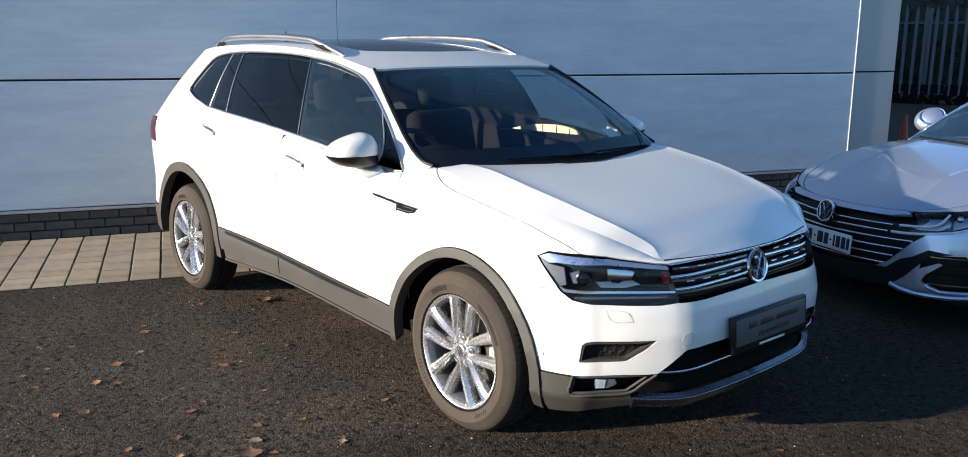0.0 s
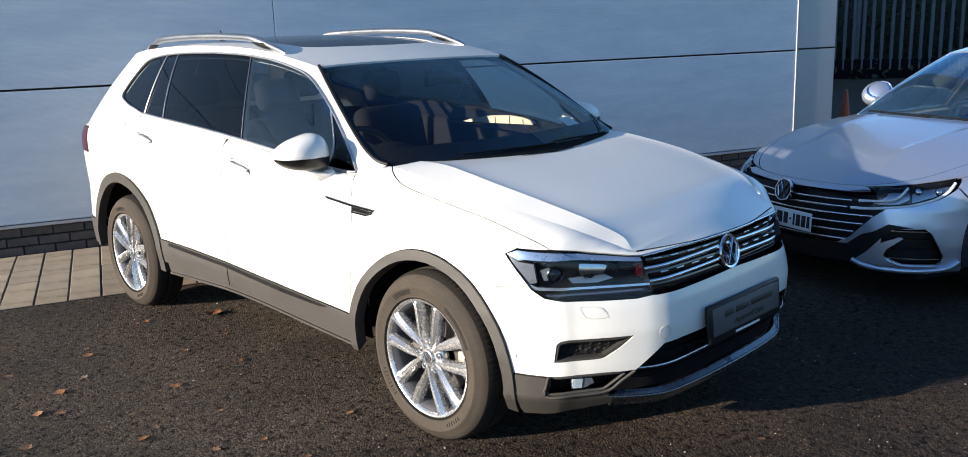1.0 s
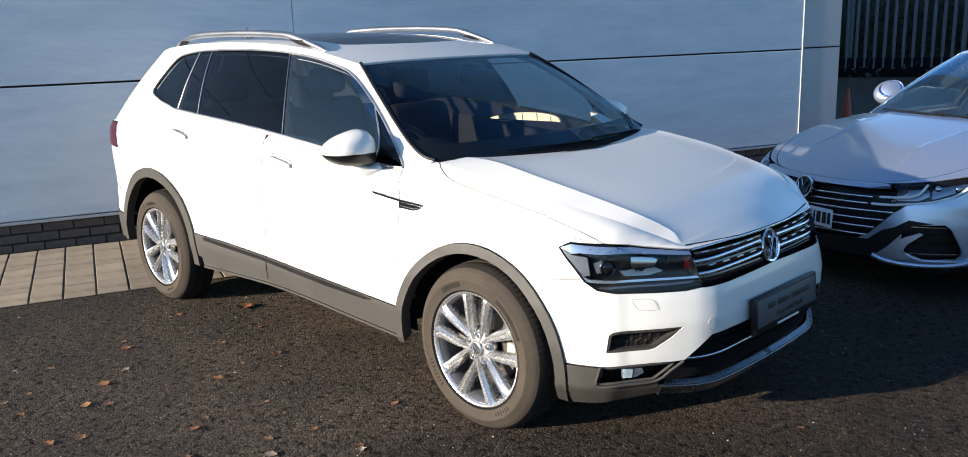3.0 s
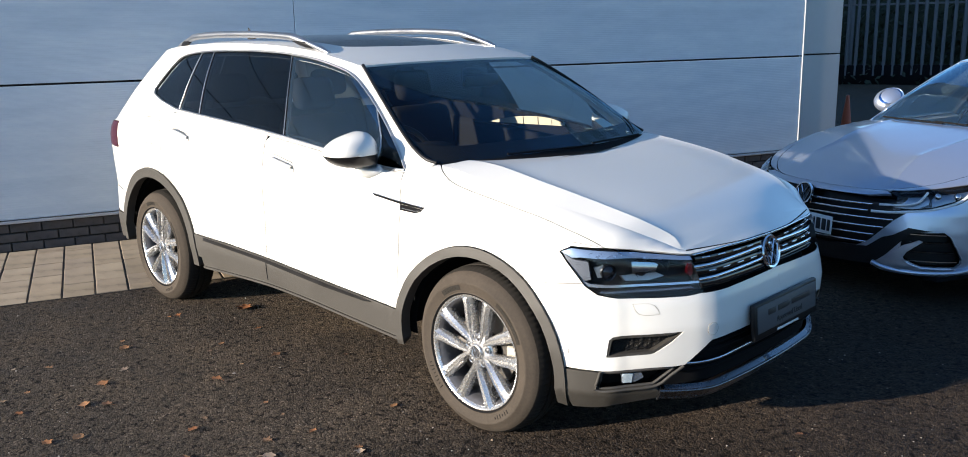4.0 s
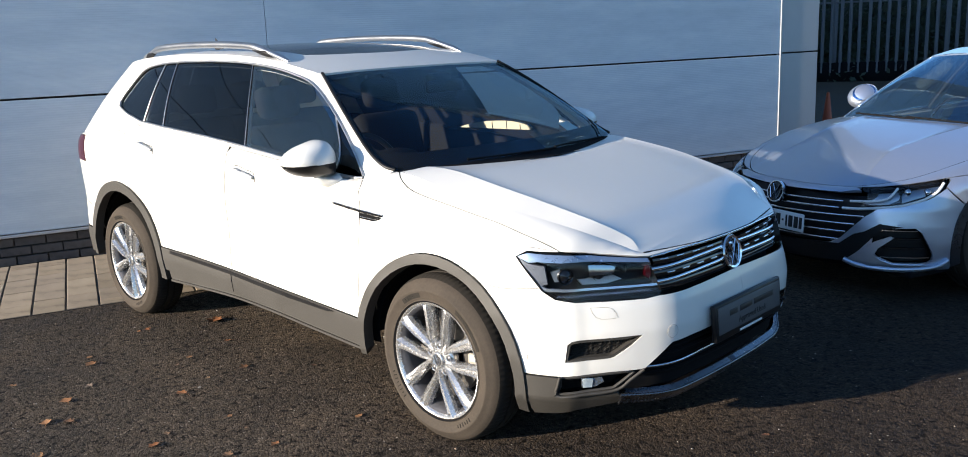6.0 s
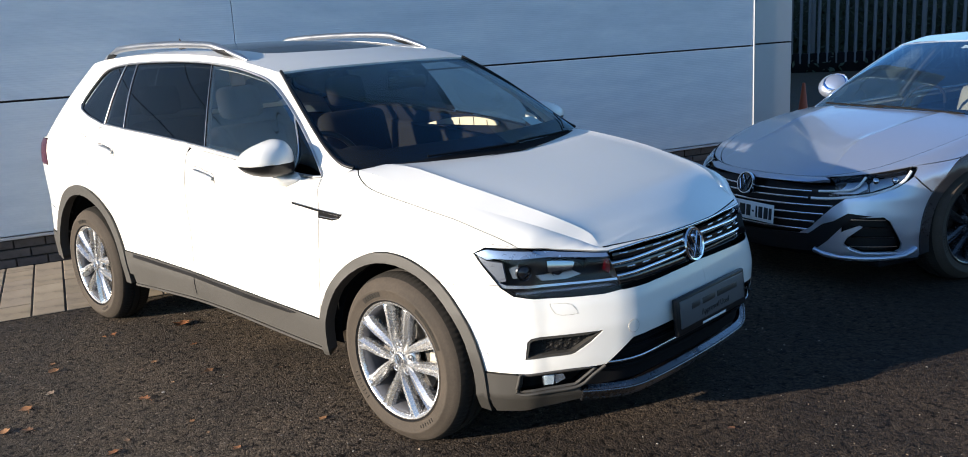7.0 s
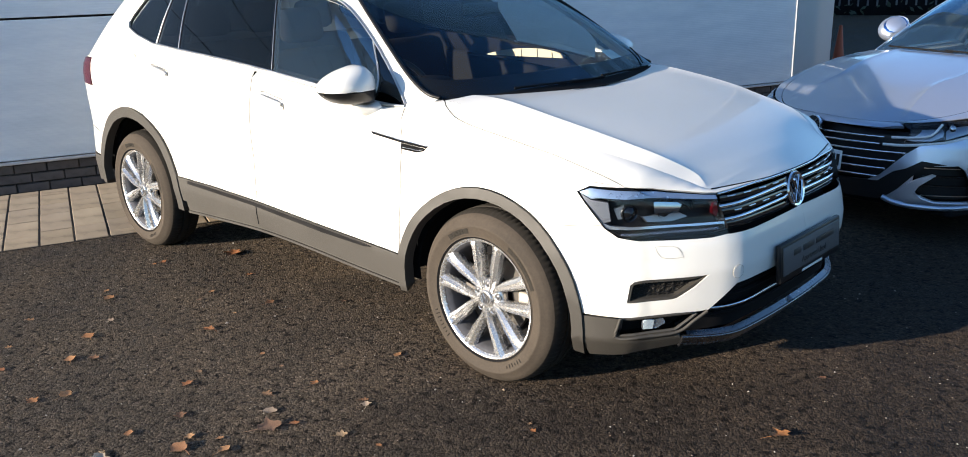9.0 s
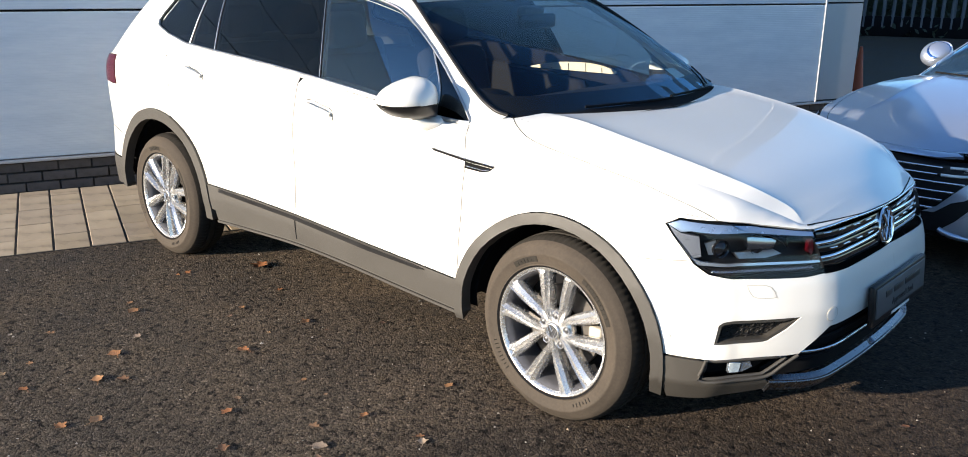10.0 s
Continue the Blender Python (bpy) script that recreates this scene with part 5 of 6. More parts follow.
# wheels
def wheel(x, sg, turn, car=suv, y=0.895, z=0.345, alloy=ALLOY, label="silver ten-spoke alloy wheel with dusty tyre"):
    M = Matrix.Translation((x, sg * y, z)) @ (Matrix() if sg < 0 else Matrix.Rotation(math.pi, 4, "Z")) @ Matrix.Rotation(radians(turn), 4, "Y")
    # y runs inwards from the outer face
    w = part("wheel", Shape().lathe([(0.236, 0.012), (0.228, 0.015), (0.212, 0.05), (0.205, 0.16), (0.215, 0.20)], 48, M), BARREL, car, label)
    side = [(0.226, 0.018), (0.240, 0.010), (0.243, 0.002), (0.250, -0.003), (0.254, 0.0), (0.262, -0.003), (0.286, -0.007), (0.290, -0.010), (0.297, -0.009), (0.300, -0.005), (0.316, 0.002), (0.330, 0.016), (0.336, 0.024)]
    part("tyre", Shape().lathe(side, 96, M).lathe([(0.338, 0.190), (0.30, 0.212), (0.235, 0.205)], 48, M), RUBBER, w, "dusty black tyre sidewall")
    prof = [(0.336, 0.024), (0.346, 0.042), (0.350, 0.060), (0.350, 0.078), (0.342, 0.079), (0.342, 0.087), (0.352, 0.088), (0.352, 0.118), (0.344, 0.119), (0.344, 0.127), (0.352, 0.128), (0.350, 0.158), (0.338, 0.190)]
    part("tread", Shape().lathe(prof, 276, M, lambda i, j: 0.0032 if (i % 3 == 0 and j in (1, 2, 3, 10, 11)) else 0.0), TREAD, w, "dark tread blocks", sharp=24)
    for a0, n_marks in ((30, 9), (112, 5), (205, 8), (300, 6)):
        mk = Shape()
        for k in range(n_marks):
            c, q = math.cos(radians(a0 + 3.4 * k)), math.sin(radians(a0 + 3.4 * k))
            r0, r1 = (0.266, 0.282) if k % 3 else (0.269, 0.279)
            mk.tube([(r0 * c, -0.0045, r0 * q), (r1 * c, -0.0068, r1 * q)], 0.0024, 4, m=M)
        part("sidewall_mark", mk, TREAD, w)
    for a0, a1 in ((24, 62), (106, 130)):
        arc = [(r * math.cos(radians(a)), y, r * math.sin(radians(a))) for a in np.linspace(a0, a1, 14) for r, y in ((0.2635, -0.0045), (0.2845, -0.0082))]
        part("sidewall_band", Shape().add(arc, [(2 * k, 2 * k + 1, 2 * k + 3, 2 * k + 2) for k in range(13)], m=M), TREAD, w)
    part("rim_edge", Shape().lathe([(0.226, 0.020), (0.232, 0.006), (0.241, 0.003), (0.245, 0.008), (0.243, 0.016)], 56, M), alloy, w)
    part("bead_line", Shape().lathe([(0.2432, 0.0008), (0.2465, -0.0022), (0.2495, -0.0042)], 64, M), SHELL, w)
    for k in range(5):
        for d in (-1, 1):
            a = radians(72 * k + 90)
            prof = ((0.040, 0.56, 0.0100, 0.022), (0.072, 0.45, 0.0140, 0.016), (0.110, 0.365, 0.0200, 0.011), (0.150, 0.302, 0.0245, 0.008), (0.195, 0.270, 0.0255, 0.007), (0.220, 0.262, 0.029, 0.006), (0.238, 0.262, 0.040, 0.009))
            vs, fs = [], []
            for i, (r, da, hw, yy) in enumerate(prof):
                c, s = math.cos(a + d * da), math.sin(a + d * da)
                deep = 0.35 + 0.65 * min(i / 3, 1)
                cross = [(-1.0, 0.026), (-0.86, 0.010), (-0.42, -0.006), (-0.02, 0.013 * deep), (0.26, -0.004), (0.80, 0.007), (1.0, 0.026)]
                cross = cross if d > 0 else [(-o, e) for o, e in cross[::-1]]
                for off, dep in cross + [(0.75, 0.05), (-0.75, 0.05)]:
                    vs.append((r * c - off * hw * s, yy + dep, r * s + off * hw * c))
            q = 9
            for i in range(len(prof) - 1):
                fs += [(i * q + j, (i + 1) * q + j, (i + 1) * q + (j + 1) % q, i * q + (j + 1) % q) for j in range(q)]
            part("spoke", Shape().add(vs, fs, m=M), alloy, w, sharp=12)
    part("hub", Shape().lathe([(0.001, 0.026), (0.034, 0.026), (0.045, 0.028), (0.066, 0.032), (0.076, 0.045), (0.072, 0.07)], 30, M), alloy, w)
    cap = part("centre_cap", Shape().lathe([(0.024, 0.0165), (0.026, 0.013), (0.030, 0.014), (0.033, 0.020), (0.034, 0.03)], 28, M), alloy, w, "round silver centre cap")
    part("cap_disc", Shape().lathe([(0.001, 0.0155), (0.0245, 0.0165)], 24, M), BOLT, w, "dark cap disc")
    CM = M @ Matrix.Rotation(radians(-turn), 4, "Y") @ Matrix.Translation((0, 0.0145, 0))
    part("cap_chevron", Shape().tube([(-0.011, 0, 0.019), (0, 0, -0.001), (0.011, 0, 0.019)], 0.0022, 5, m=CM).tube([(-0.021, 0, 0.009), (-0.010, 0, -0.019), (0, 0, 0.002), (0.010, 0, -0.019), (0.021, 0, 0.009)], 0.0022, 5, m=CM), alloy, w)
    for k in range(5):
        a = radians(72 * k + 90)
        part("bolt_well", Shape().lathe([(0.010, 0.0285), (0.0135, 0.0255), (0.0155, 0.0285)], 16, M @ Matrix.Translation((0.056 * math.cos(a), 0, 0.056 * math.sin(a)))), alloy, w)
        part("wheel_bolt", Shape().lathe([(0.001, 0.024), (0.006, 0.024), (0.0125, 0.0285), (0.013, 0.045)], 10, M @ Matrix.Translation((0.056 * math.cos(a), 0, 0.056 * math.sin(a)))), BOLT, w)
    part("brake_disc", Shape().lathe([(0.08, 0.085), (0.158, 0.085), (0.158, 0.108), (0.08, 0.108)], 40, M), DISC, w)
    part("backplate", Shape().lathe([(0.001, 0.118), (0.20, 0.118)], 32, M), SHELL, w)
    ca = M @ Matrix.Rotation(radians(-turn), 4, "Y")
    part("brake_caliper", Shape().box((0.120, 0.066, -0.055), (0.180, 0.13, 0.045), 0.012, ca), CALIPER, w, "tan brake caliper")
    return w


for x, turn in ((2.787, 3), (0.0, 18)):
    for sg in (-1, 1):
        wheel(x, sg, turn)

# cabin fittings
dash = Shape()
prof = [(2.30, 1.06), (2.12, 1.055), (1.98, 1.035), (1.90, 0.99), (1.90, 0.85), (2.0, 0.62), (2.3, 0.60)]
dash.prism([(x, z) for x, z in prof], 1.40, Matrix.Translation((0, -0.70, 0)))
part("dashboard", dash, DASH, suv, "black dashboard")
part("binnacle", Shape().ball((1.98, -0.37, 1.04), 0.16, (0.6, 1.0, 0.35), 16), DASH, suv)
SW = Matrix.Translation((1.80, -0.37, 0.98)) @ Matrix.Rotation(radians(-25), 4, "Y")
stw = part("steering_wheel", Shape().tube([(0, 0.185 * math.cos(a), 0.185 * math.sin(a)) for a in np.linspace(0, 2 * math.pi, 33)[:-1]], 0.015, 8, True, m=SW), BLACK, suv)
part("steering_boss", Shape().box((-0.02, -0.17, -0.03), (0.03, 0.17, 0.05), 0.02, SW), BLACK, stw)
for x, ys in ((1.20, (-0.37, 0.37)), (0.30, (-0.38, 0.0, 0.38))):
    for y in ys:
        se = part("seat", Shape().box((x - 0.05, y - 0.25, 0.42), (x + 0.48, y + 0.25, 0.62), 0.06), SEAT, suv)
        R = Matrix.Translation((x - 0.02, y, 0.58)) @ Matrix.Rotation(radians(-14), 4, "Y")
        part("backrest", Shape().box((-0.08, -0.24, 0), (0.06, 0.24, 0.62), 0.06, R), SEAT, se)
        part("headrest", Shape().box((-0.05, -0.13, 0.65), (0.05, 0.13, 0.83), 0.045, R), SEAT, se)
part("headlining", Shape().sheet(roof, [(-0.55, -0.5), (1.70, -0.55), (1.72, 0.55), (-0.55, 0.5)], side=1, lift=-0.03, rim=0, step=0.1), LINING, suv)
part("interior_mirror", Shape().box((1.885, -0.06, 1.335), (1.92, 0.19, 1.400), 0.014).box((1.82, 0.0, 1.36), (1.90, 0.13, 1.435), 0.02), BLACK, suv)
for sg in (-1, 1):
    # pale rail added in the outline of a sunlit strip at the door top
    rail_low, rail_top = [(1.26, 1.052), (1.85, 1.060)], curve([(1.86, 1.074), (1.78, 1.096), (1.66, 1.106), (1.50, 1.099), (1.38, 1.084), (1.25, 1.056)], 0.04)
    trim = part("door_top_trim", Shape().add([(x, sg * y, z) for y in (0.800, 0.835) for x, z in rail_low + rail_top], [tuple(range(2 + len(rail_top))), tuple(range(3 + 2 * len(rail_top), 1 + len(rail_top), -1))] + [(i, (i + 1) % (2 + len(rail_top)), (i + 1) % (2 + len(rail_top)) + 2 + len(rail_top), i + 2 + len(rail_top)) for i in range(2 + len(rail_top))]), CARDBEIGE, suv, "pale door top rail added in the shape of a sunlit strip")
    for x in (1.42, 1.54, 1.66, 1.77):
        part("seam", Shape().tube([(x, sg * 0.798, 1.056), (x - 0.004, sg * 0.798, 1.104 - 0.9 * (x - 1.64) ** 2)], 0.0022, 5), SEAT, trim)
    part("door_card", Shape().sheet(body, [(0.35, 0.45), (2.25, 0.45), (2.25, 1.0), (1.4, 1.07), (0.35, 1.12)], side=sg, lift=-0.085, rim=0, step=0.1), DASH, suv)

# ---- the silver car ----
car2 = tagged(group_of("silver_saloon"), "metallic silver low fastback car parked along the wall", "car")
car2.matrix_world = Matrix.Translation(W(6.67, 1.87)) @ Matrix.Rotation(math.atan2(-UY, -UX), 4, "Z")
A_MID = abody.ends[1]
A_ARCH_F, A_ARCH_R = (2.837, 0.325, 0.445, 0.425), (0.0, 0.325, 0.445, 0.425)
A_LIP_F, A_LIP_R = (2.837, 0.325, 0.385, 0.365), (0.0, 0.325, 0.385, 0.365)
A_HOOD = [(2.43, 0.885), (2.52, 0.815), (2.75, 0.765), (3.0, 0.725), (3.255, 0.697), (3.523, 0.663), (3.721, 0.652), (A_MID, 0.651)]
A_LAMP = [(3.725, 0.647), (3.531, 0.659), (3.262, 0.687), (3.341, 0.640), (3.419, 0.609), (3.557, 0.571), (3.70, 0.552), (3.80, 0.560)]
A_GRILLE = [(A_MID, 0.616), (3.90, 0.620), (3.78, 0.632), (3.74, 0.630), (3.80, 0.556), (3.68, 0.548), (3.77, 0.500), (3.824, 0.445), (3.893, 0.372), (3.971, 0.328), (A_MID, 0.318)]
A_INTAKE = [(3.712, 0.412), (3.660, 0.443), (3.490, 0.450), (3.454, 0.423), (3.385, 0.295), (3.390, 0.262), (3.42, 0.246), (3.60, 0.246), (3.69, 0.278), (3.72, 0.32)]

for sg in (-1, 1):
    hood_half = curve(A_HOOD, 0.05)
    wing2 = [(2.30, 0.26)] + [(2.30, q) for q in (0.4, 0.6, 0.8)] + rim_line(2.30, 2.42, n=4, surf=abody) + curve(A_HOOD[:5], 0.05) + [(3.262, 0.686), (3.30, 0.66), (3.2, 0.58)] + arch(A_ARCH_F, ang(A_ARCH_F, 3.2, 0.56), 188)
    part("front_wing", Shape().sheet(abody, cut(wing2, 0.001), side=sg, step=0.04), SILVER, car2)
    bump2 = [(3.205, 0.575), (3.305, 0.655)] + A_LAMP[3:7] + A_GRILLE[6:10] + [(A_MID, 0.31), (A_MID, 0.24), (3.87, 0.238), (3.77, 0.20), (3.44, 0.20), (3.27, 0.20)] + arch(A_ARCH_F, ang(A_ARCH_F, 3.262, 0.22), ang(A_ARCH_F, 3.205, 0.565))
    b2 = part("front_bumper", Shape().sheet(abody, cut(bump2, 0.001), holes=[A_INTAKE], side=sg, step=0.035), SILVER, car2)
    part("bumper_mask", Shape().sheet(abody, [(3.76, 0.42), (3.82, 0.40), (3.90, 0.335), (A_MID, 0.312), (A_MID, 0.215), (3.86, 0.232), (3.79, 0.30), (3.72, 0.38), (3.66, 0.44), (3.55, 0.455), (3.68, 0.47)], side=sg, lift=0.004, step=0.03), BLACK, b2)
    k2 = part("side_intake", Shape().sheet(abody, A_INTAKE, side=sg, lift=-0.06, step=0.04), BLACK, car2, "black corner intake with a silver blade")
    part("blade", Shape().sheet(abody, [(3.86, 0.242), (3.79, 0.300), (3.70, 0.368), (3.62, 0.402), (3.60, 0.396), (3.68, 0.330), (3.70, 0.288), (3.66, 0.258), (3.60, 0.240), (3.42, 0.238), (3.44, 0.214), (3.77, 0.205)], side=sg, lift=0.014, step=0.03), SILVER, k2)
    part("blade_lip", Shape().tube([tuple(abody(t, q, 0.008) * (1, sg, 1)) for t, q in curve([(3.865, 0.246), (3.80, 0.222), (3.70, 0.211), (3.58, 0.209), (3.46, 0.214), (3.36, 0.228), (3.30, 0.262)], 0.03)], 0.016, 10), SILVER, k2)
    for q in (0.275, 0.33, 0.385, 0.43):
        part("intake_bar", Shape().tube([tuple(abody(t, q, -0.02) * (1, sg, 1)) for t in np.linspace(3.40 + (q - 0.27) * 0.45, 3.67, 7)], 0.005, 5), CHROME if q in (0.275, 0.43) else GLOSSBLACK, k2)
    part("nose_panel", Shape().sheet(abody, [(A_MID, 0.649), (3.735, 0.650), (3.75, 0.634), (3.79, 0.633), (3.90, 0.622), (A_MID, 0.617)], side=sg, step=0.03), SILVER, car2)
    h2 = part("headlight", Shape().sheet(abody, cut(A_LAMP, 0.003), side=sg, lift=-0.05, rim=-0.05, step=0.03), GLOSSBLACK, car2, "slim clear headlight with chrome light strips")
    part("lens", Shape().sheet(abody, cut(A_LAMP, 0.002), side=sg, rim=0, step=0.03), LENS, h2)
    part("dark_panel", Shape().sheet(abody, [(3.55, 0.640), (3.66, 0.635), (3.73, 0.60), (3.79, 0.568), (3.64, 0.575), (3.58, 0.60)], side=sg, lift=-0.03, step=0.03), SATIN, h2)
    # strips coloured white for the bright reflections they carry
    part("light_strip", Shape().tube([tuple(abody(t, q, -0.006) * (1, sg, 1)) for t, q in curve([(3.30, 0.676), (3.36, 0.640), (3.43, 0.612), (3.557, 0.576), (3.70, 0.556), (3.80, 0.545), (3.90, 0.542)], 0.03)], 0.0085, 8), PLATEWHITE, h2)
    part("light_strip", Shape().tube([tuple(abody(t, q, -0.006) * (1, sg, 1)) for t, q in curve([(3.54, 0.650), (3.60, 0.625), (3.66, 0.602), (3.75, 0.590), (3.86, 0.584)], 0.03)], 0.0075, 8), PLATEWHITE, h2)
    part("reflector", Shape().sheet(abody, [(3.30, 0.672), (3.50, 0.650), (3.55, 0.625), (3.56, 0.585), (3.43, 0.617), (3.35, 0.645)], side=sg, lift=-0.035, step=0.03), SATIN, h2)
    for t in (3.40, 3.50):
        part("projector", Shape().ball(abody(t, 0.640, -0.03) * (1, sg, 1), 0.022, n=10), CHROME, h2)
    door_f2 = arch(A_ARCH_F, 186, 182)[:1] + [(2.29, 0.26)] + [(2.29, q) for q in (0.4, 0.6, 0.8)] + rim_line(2.28, 1.15, surf=abody) + [(1.15, 0.26)]
    part("front_door", Shape().sheet(abody, cut(door_f2[1:]), side=sg, step=0.06), SILVER, car2)
    door_r2 = [(1.145, 0.26), (1.145, 0.6)] + rim_line(1.145, 0.10, surf=abody) + [(0.12, 0.78), (0.30, 0.64), (0.44, 0.42), (0.45, 0.26)]
    part("rear_door", Shape().sheet(abody, cut(door_r2), side=sg, step=0.06), SILVER, car2)
    tail2 = [(0.095, 0.78)] + rim_line(0.09, abody.ends[0], surf=abody, n=16) + [(abody.ends[0], 0.25), (-0.46, 0.25)] + arch(A_ARCH_R, 184, 60)
    part("rear_quarter_panel", Shape().sheet(abody, cut(tail2), side=sg, step=0.06), SILVER, car2)
    for a, l in ((A_ARCH_F, A_LIP_F), (A_ARCH_R, A_LIP_R)):
        part("wheel_arch_trim", Shape().sheet(abody, [(p[0], max(p[1], 0.2)) for p in arch(a, -15, 190)] + [(p[0], max(p[1], 0.2)) for p in arch(l, 190, -15)], side=sg, lift=0.006, rim=0.05, step=0.03), ARCHGREY, car2)
        vs = []
        for i in range(25):
            c, s = math.cos(radians(0 + 180 * i / 24)), math.sin(radians(0 + 180 * i / 24))
            vs += [(l[0] + (l[2] + 0.02) * c, sg * 0.89, l[1] + (l[3] + 0.02) * s), (l[0] + (l[2] + 0.02) * c, sg * 0.5, l[1] + (l[3] + 0.02) * s)]
        part("arch_liner", Shape().add(vs, [(2 * i, 2 * i + 1, 2 * i + 3, 2 * i + 2) for i in range(24)] + [tuple(range(1, 50, 2))]), SHELL, car2)
    part("sill", Shape().sheet(abody, [(0.40, 0.255), (0.40, 0.15), (2.44, 0.15), (2.44, 0.255)], side=sg, lift=-0.01, step=0.06), BLACK, car2)
    for x in (2.837, 0.0):
        wheel(x, sg, 20, car2, 0.90, 0.345, DARKALLOY, "dark alloy wheel with a low-profile tyre")
    # glasshouse
    DL2 = curve([(3.9, 0.10), (5, 0.06), (6.5, 0.05), (8.0, 0.04)], 0.2) + [(8.55, 0.05)] + curve([(8.8, 0.35), (8.9, 0.7), (8.5, 0.86), (7.4, 0.90), (6, 0.90), (4.9, 0.86), (4.1, 0.6)], 0.15)
    PIL2 = curve([(9.95, 1.0), (9.72, 0.75), (9.62, 0.5), (9.58, 0.25), (9.70, 0.08), (9.95, 0.015)], 0.05)
    part("side_frame", Shape().sheet(acabin, [(2.0, 0)] + [(u, 0.0) for u in (3, 4, 5, 6, 7, 8, 9, 9.6)] + PIL2[::-1] + [(u, 1.0) for u in (9.5, 8, 7, 6, 5, 4, 3, 2.0)], holes=[DL2], scale=CS, side=sg, step=0.06, rim=0.01), SILVER, car2)
    part("side_window", Shape().sheet(acabin, DL2, scale=CS, side=sg, lift=-0.004, rim=0, step=0.08), GLASS, car2)
    part("window_trim", Shape().tube([tuple(acabin(u, v, 0.003) * (1, sg, 1)) for u, v in dense(DL2, 0.15)], 0.008, 6, True), CHROME, car2)
    part("pillar", Shape().tube([tuple(acabin(6.3 + 0.2 * k / 6, 0.05 + 0.85 * k / 6, -0.02) * (1, sg, 1)) for k in range(7)], 0.03, 8), BLACK, car2)
    # folded in: the glass looks towards the cabin and forward
    MM = Matrix.Translation((2.04, sg * 0.915, 1.03)) @ Matrix.Rotation(sg * radians(36), 4, "Z") @ Matrix.Rotation(-sg * radians(38), 4, "X") @ Matrix.Rotation(radians(28), 4, "Y")
    mi = part("door_mirror", Shape().ball((0, 0, 0), 0.122, (1.0, 0.62, 0.80), 20, MM), SILVER, car2, "silver folded-in door mirror")
    part("mirror_rim", Shape().lathe([(0.092, 0.0), (0.098, -0.010), (0.104, 0.0), (0.098, 0.008)], 28, MM @ Matrix.Translation((0.0, -sg * 0.052, 0.0)) @ Matrix.Diagonal((0.98, 1, 0.70, 1))), SILVER, mi)
    part("mirror_glass", Shape().ball((0.0, -sg * 0.052, 0.0), 0.094, (1.0, 0.12, 0.70), 20, MM), SKY_MIRROR, mi)
    part("mirror_foot", Shape().tube([(2.06, sg * 0.93, 0.955), (2.11, sg * 0.88, 0.91), (2.14, sg * 0.82, 0.885)], 0.03, 8), BLACK, mi)
    part("door_handle", Shape().tube([tuple(abody(1.28 + 0.2 * k / 6, 0.775, 0.006 + 0.016 * math.sin(math.pi * k / 6)) * (1, sg, 1)) for k in range(7)], 0.011, 8), SILVER, car2)

hd = Shape()
hd.sheet(abody, cut(curve(A_HOOD, 0.05) + rim_line(A_MID, 2.43, 0.0, 40, abody), 0.002), both=True, rim=0.012)
bonnet_faces(hd, acrown_strip, acrown, 2.43, A_MID, 0.04)
part("bonnet", hd, SILVER, car2, "silver bonnet with long creases")
g2 = part("grille", Shape().sheet(abody, A_GRILLE, both=True, lift=-0.05, step=0.04), BLACK, car2, "wide black grille with chrome bars")
for q0, t0, mt in ((0.583, 3.90, CHROME), (0.545, 3.92, CHROME), (0.503, 3.77, CHROME), (0.455, 3.82, CHROME), (0.408, 3.87, CHROME), (0.360, 3.91, CHROME)):
    pts = [tuple(abody(t, q0 - 0.012 * (t - 3.75) / 0.6, -0.006)) for t in np.linspace(t0, A_MID, 10)]
    part("chrome_bar", Shape().tube([(x, -y, z) for x, y, z in pts] + pts[::-1][1:], 0.0044, 8, flat=1.3), mt, g2)
EM2 = Matrix.Translation((3.765, 0, 0.590)) @ Matrix.Rotation(radians(-14), 4, "Y") @ Matrix.Rotation(radians(-90), 4, "Z")
em2 = part("emblem", Shape().lathe([(0.001, -0.004), (0.064, -0.004), (0.066, -0.03)], 32, EM2), GLOSSBLACK, car2, "round chrome emblem")
part("ring", Shape().lathe([(0.060, -0.002), (0.062, 0.004), (0.068, 0.004), (0.069, -0.012)], 36, EM2), CHROME, em2)
part("chevron", Shape().tube([(-0.028, 0.002, 0.046), (0, 0.004, 0.0), (0.028, 0.002, 0.046)], 0.0045, 6, m=EM2).tube([(-0.050, 0.002, 0.022), (-0.024, 0.004, -0.046), (0, 0.004, 0.002), (0.024, 0.004, -0.046), (0.050, 0.002, 0.022)], 0.0045, 6, m=EM2), CHROME, em2)
PM2 = Matrix.Translation((3.775, 0, 0.425)) @ Matrix.Rotation(radians(-3), 4, "Y") @ Matrix.Rotation(radians(90), 4, "Z")
pl2 = part("number_plate", Shape().box((-0.26, -0.012, -0.056), (0.26, 0.0, 0.056), 0.004, PM2), PLATEWHITE, car2, "white number plate with dark marks")
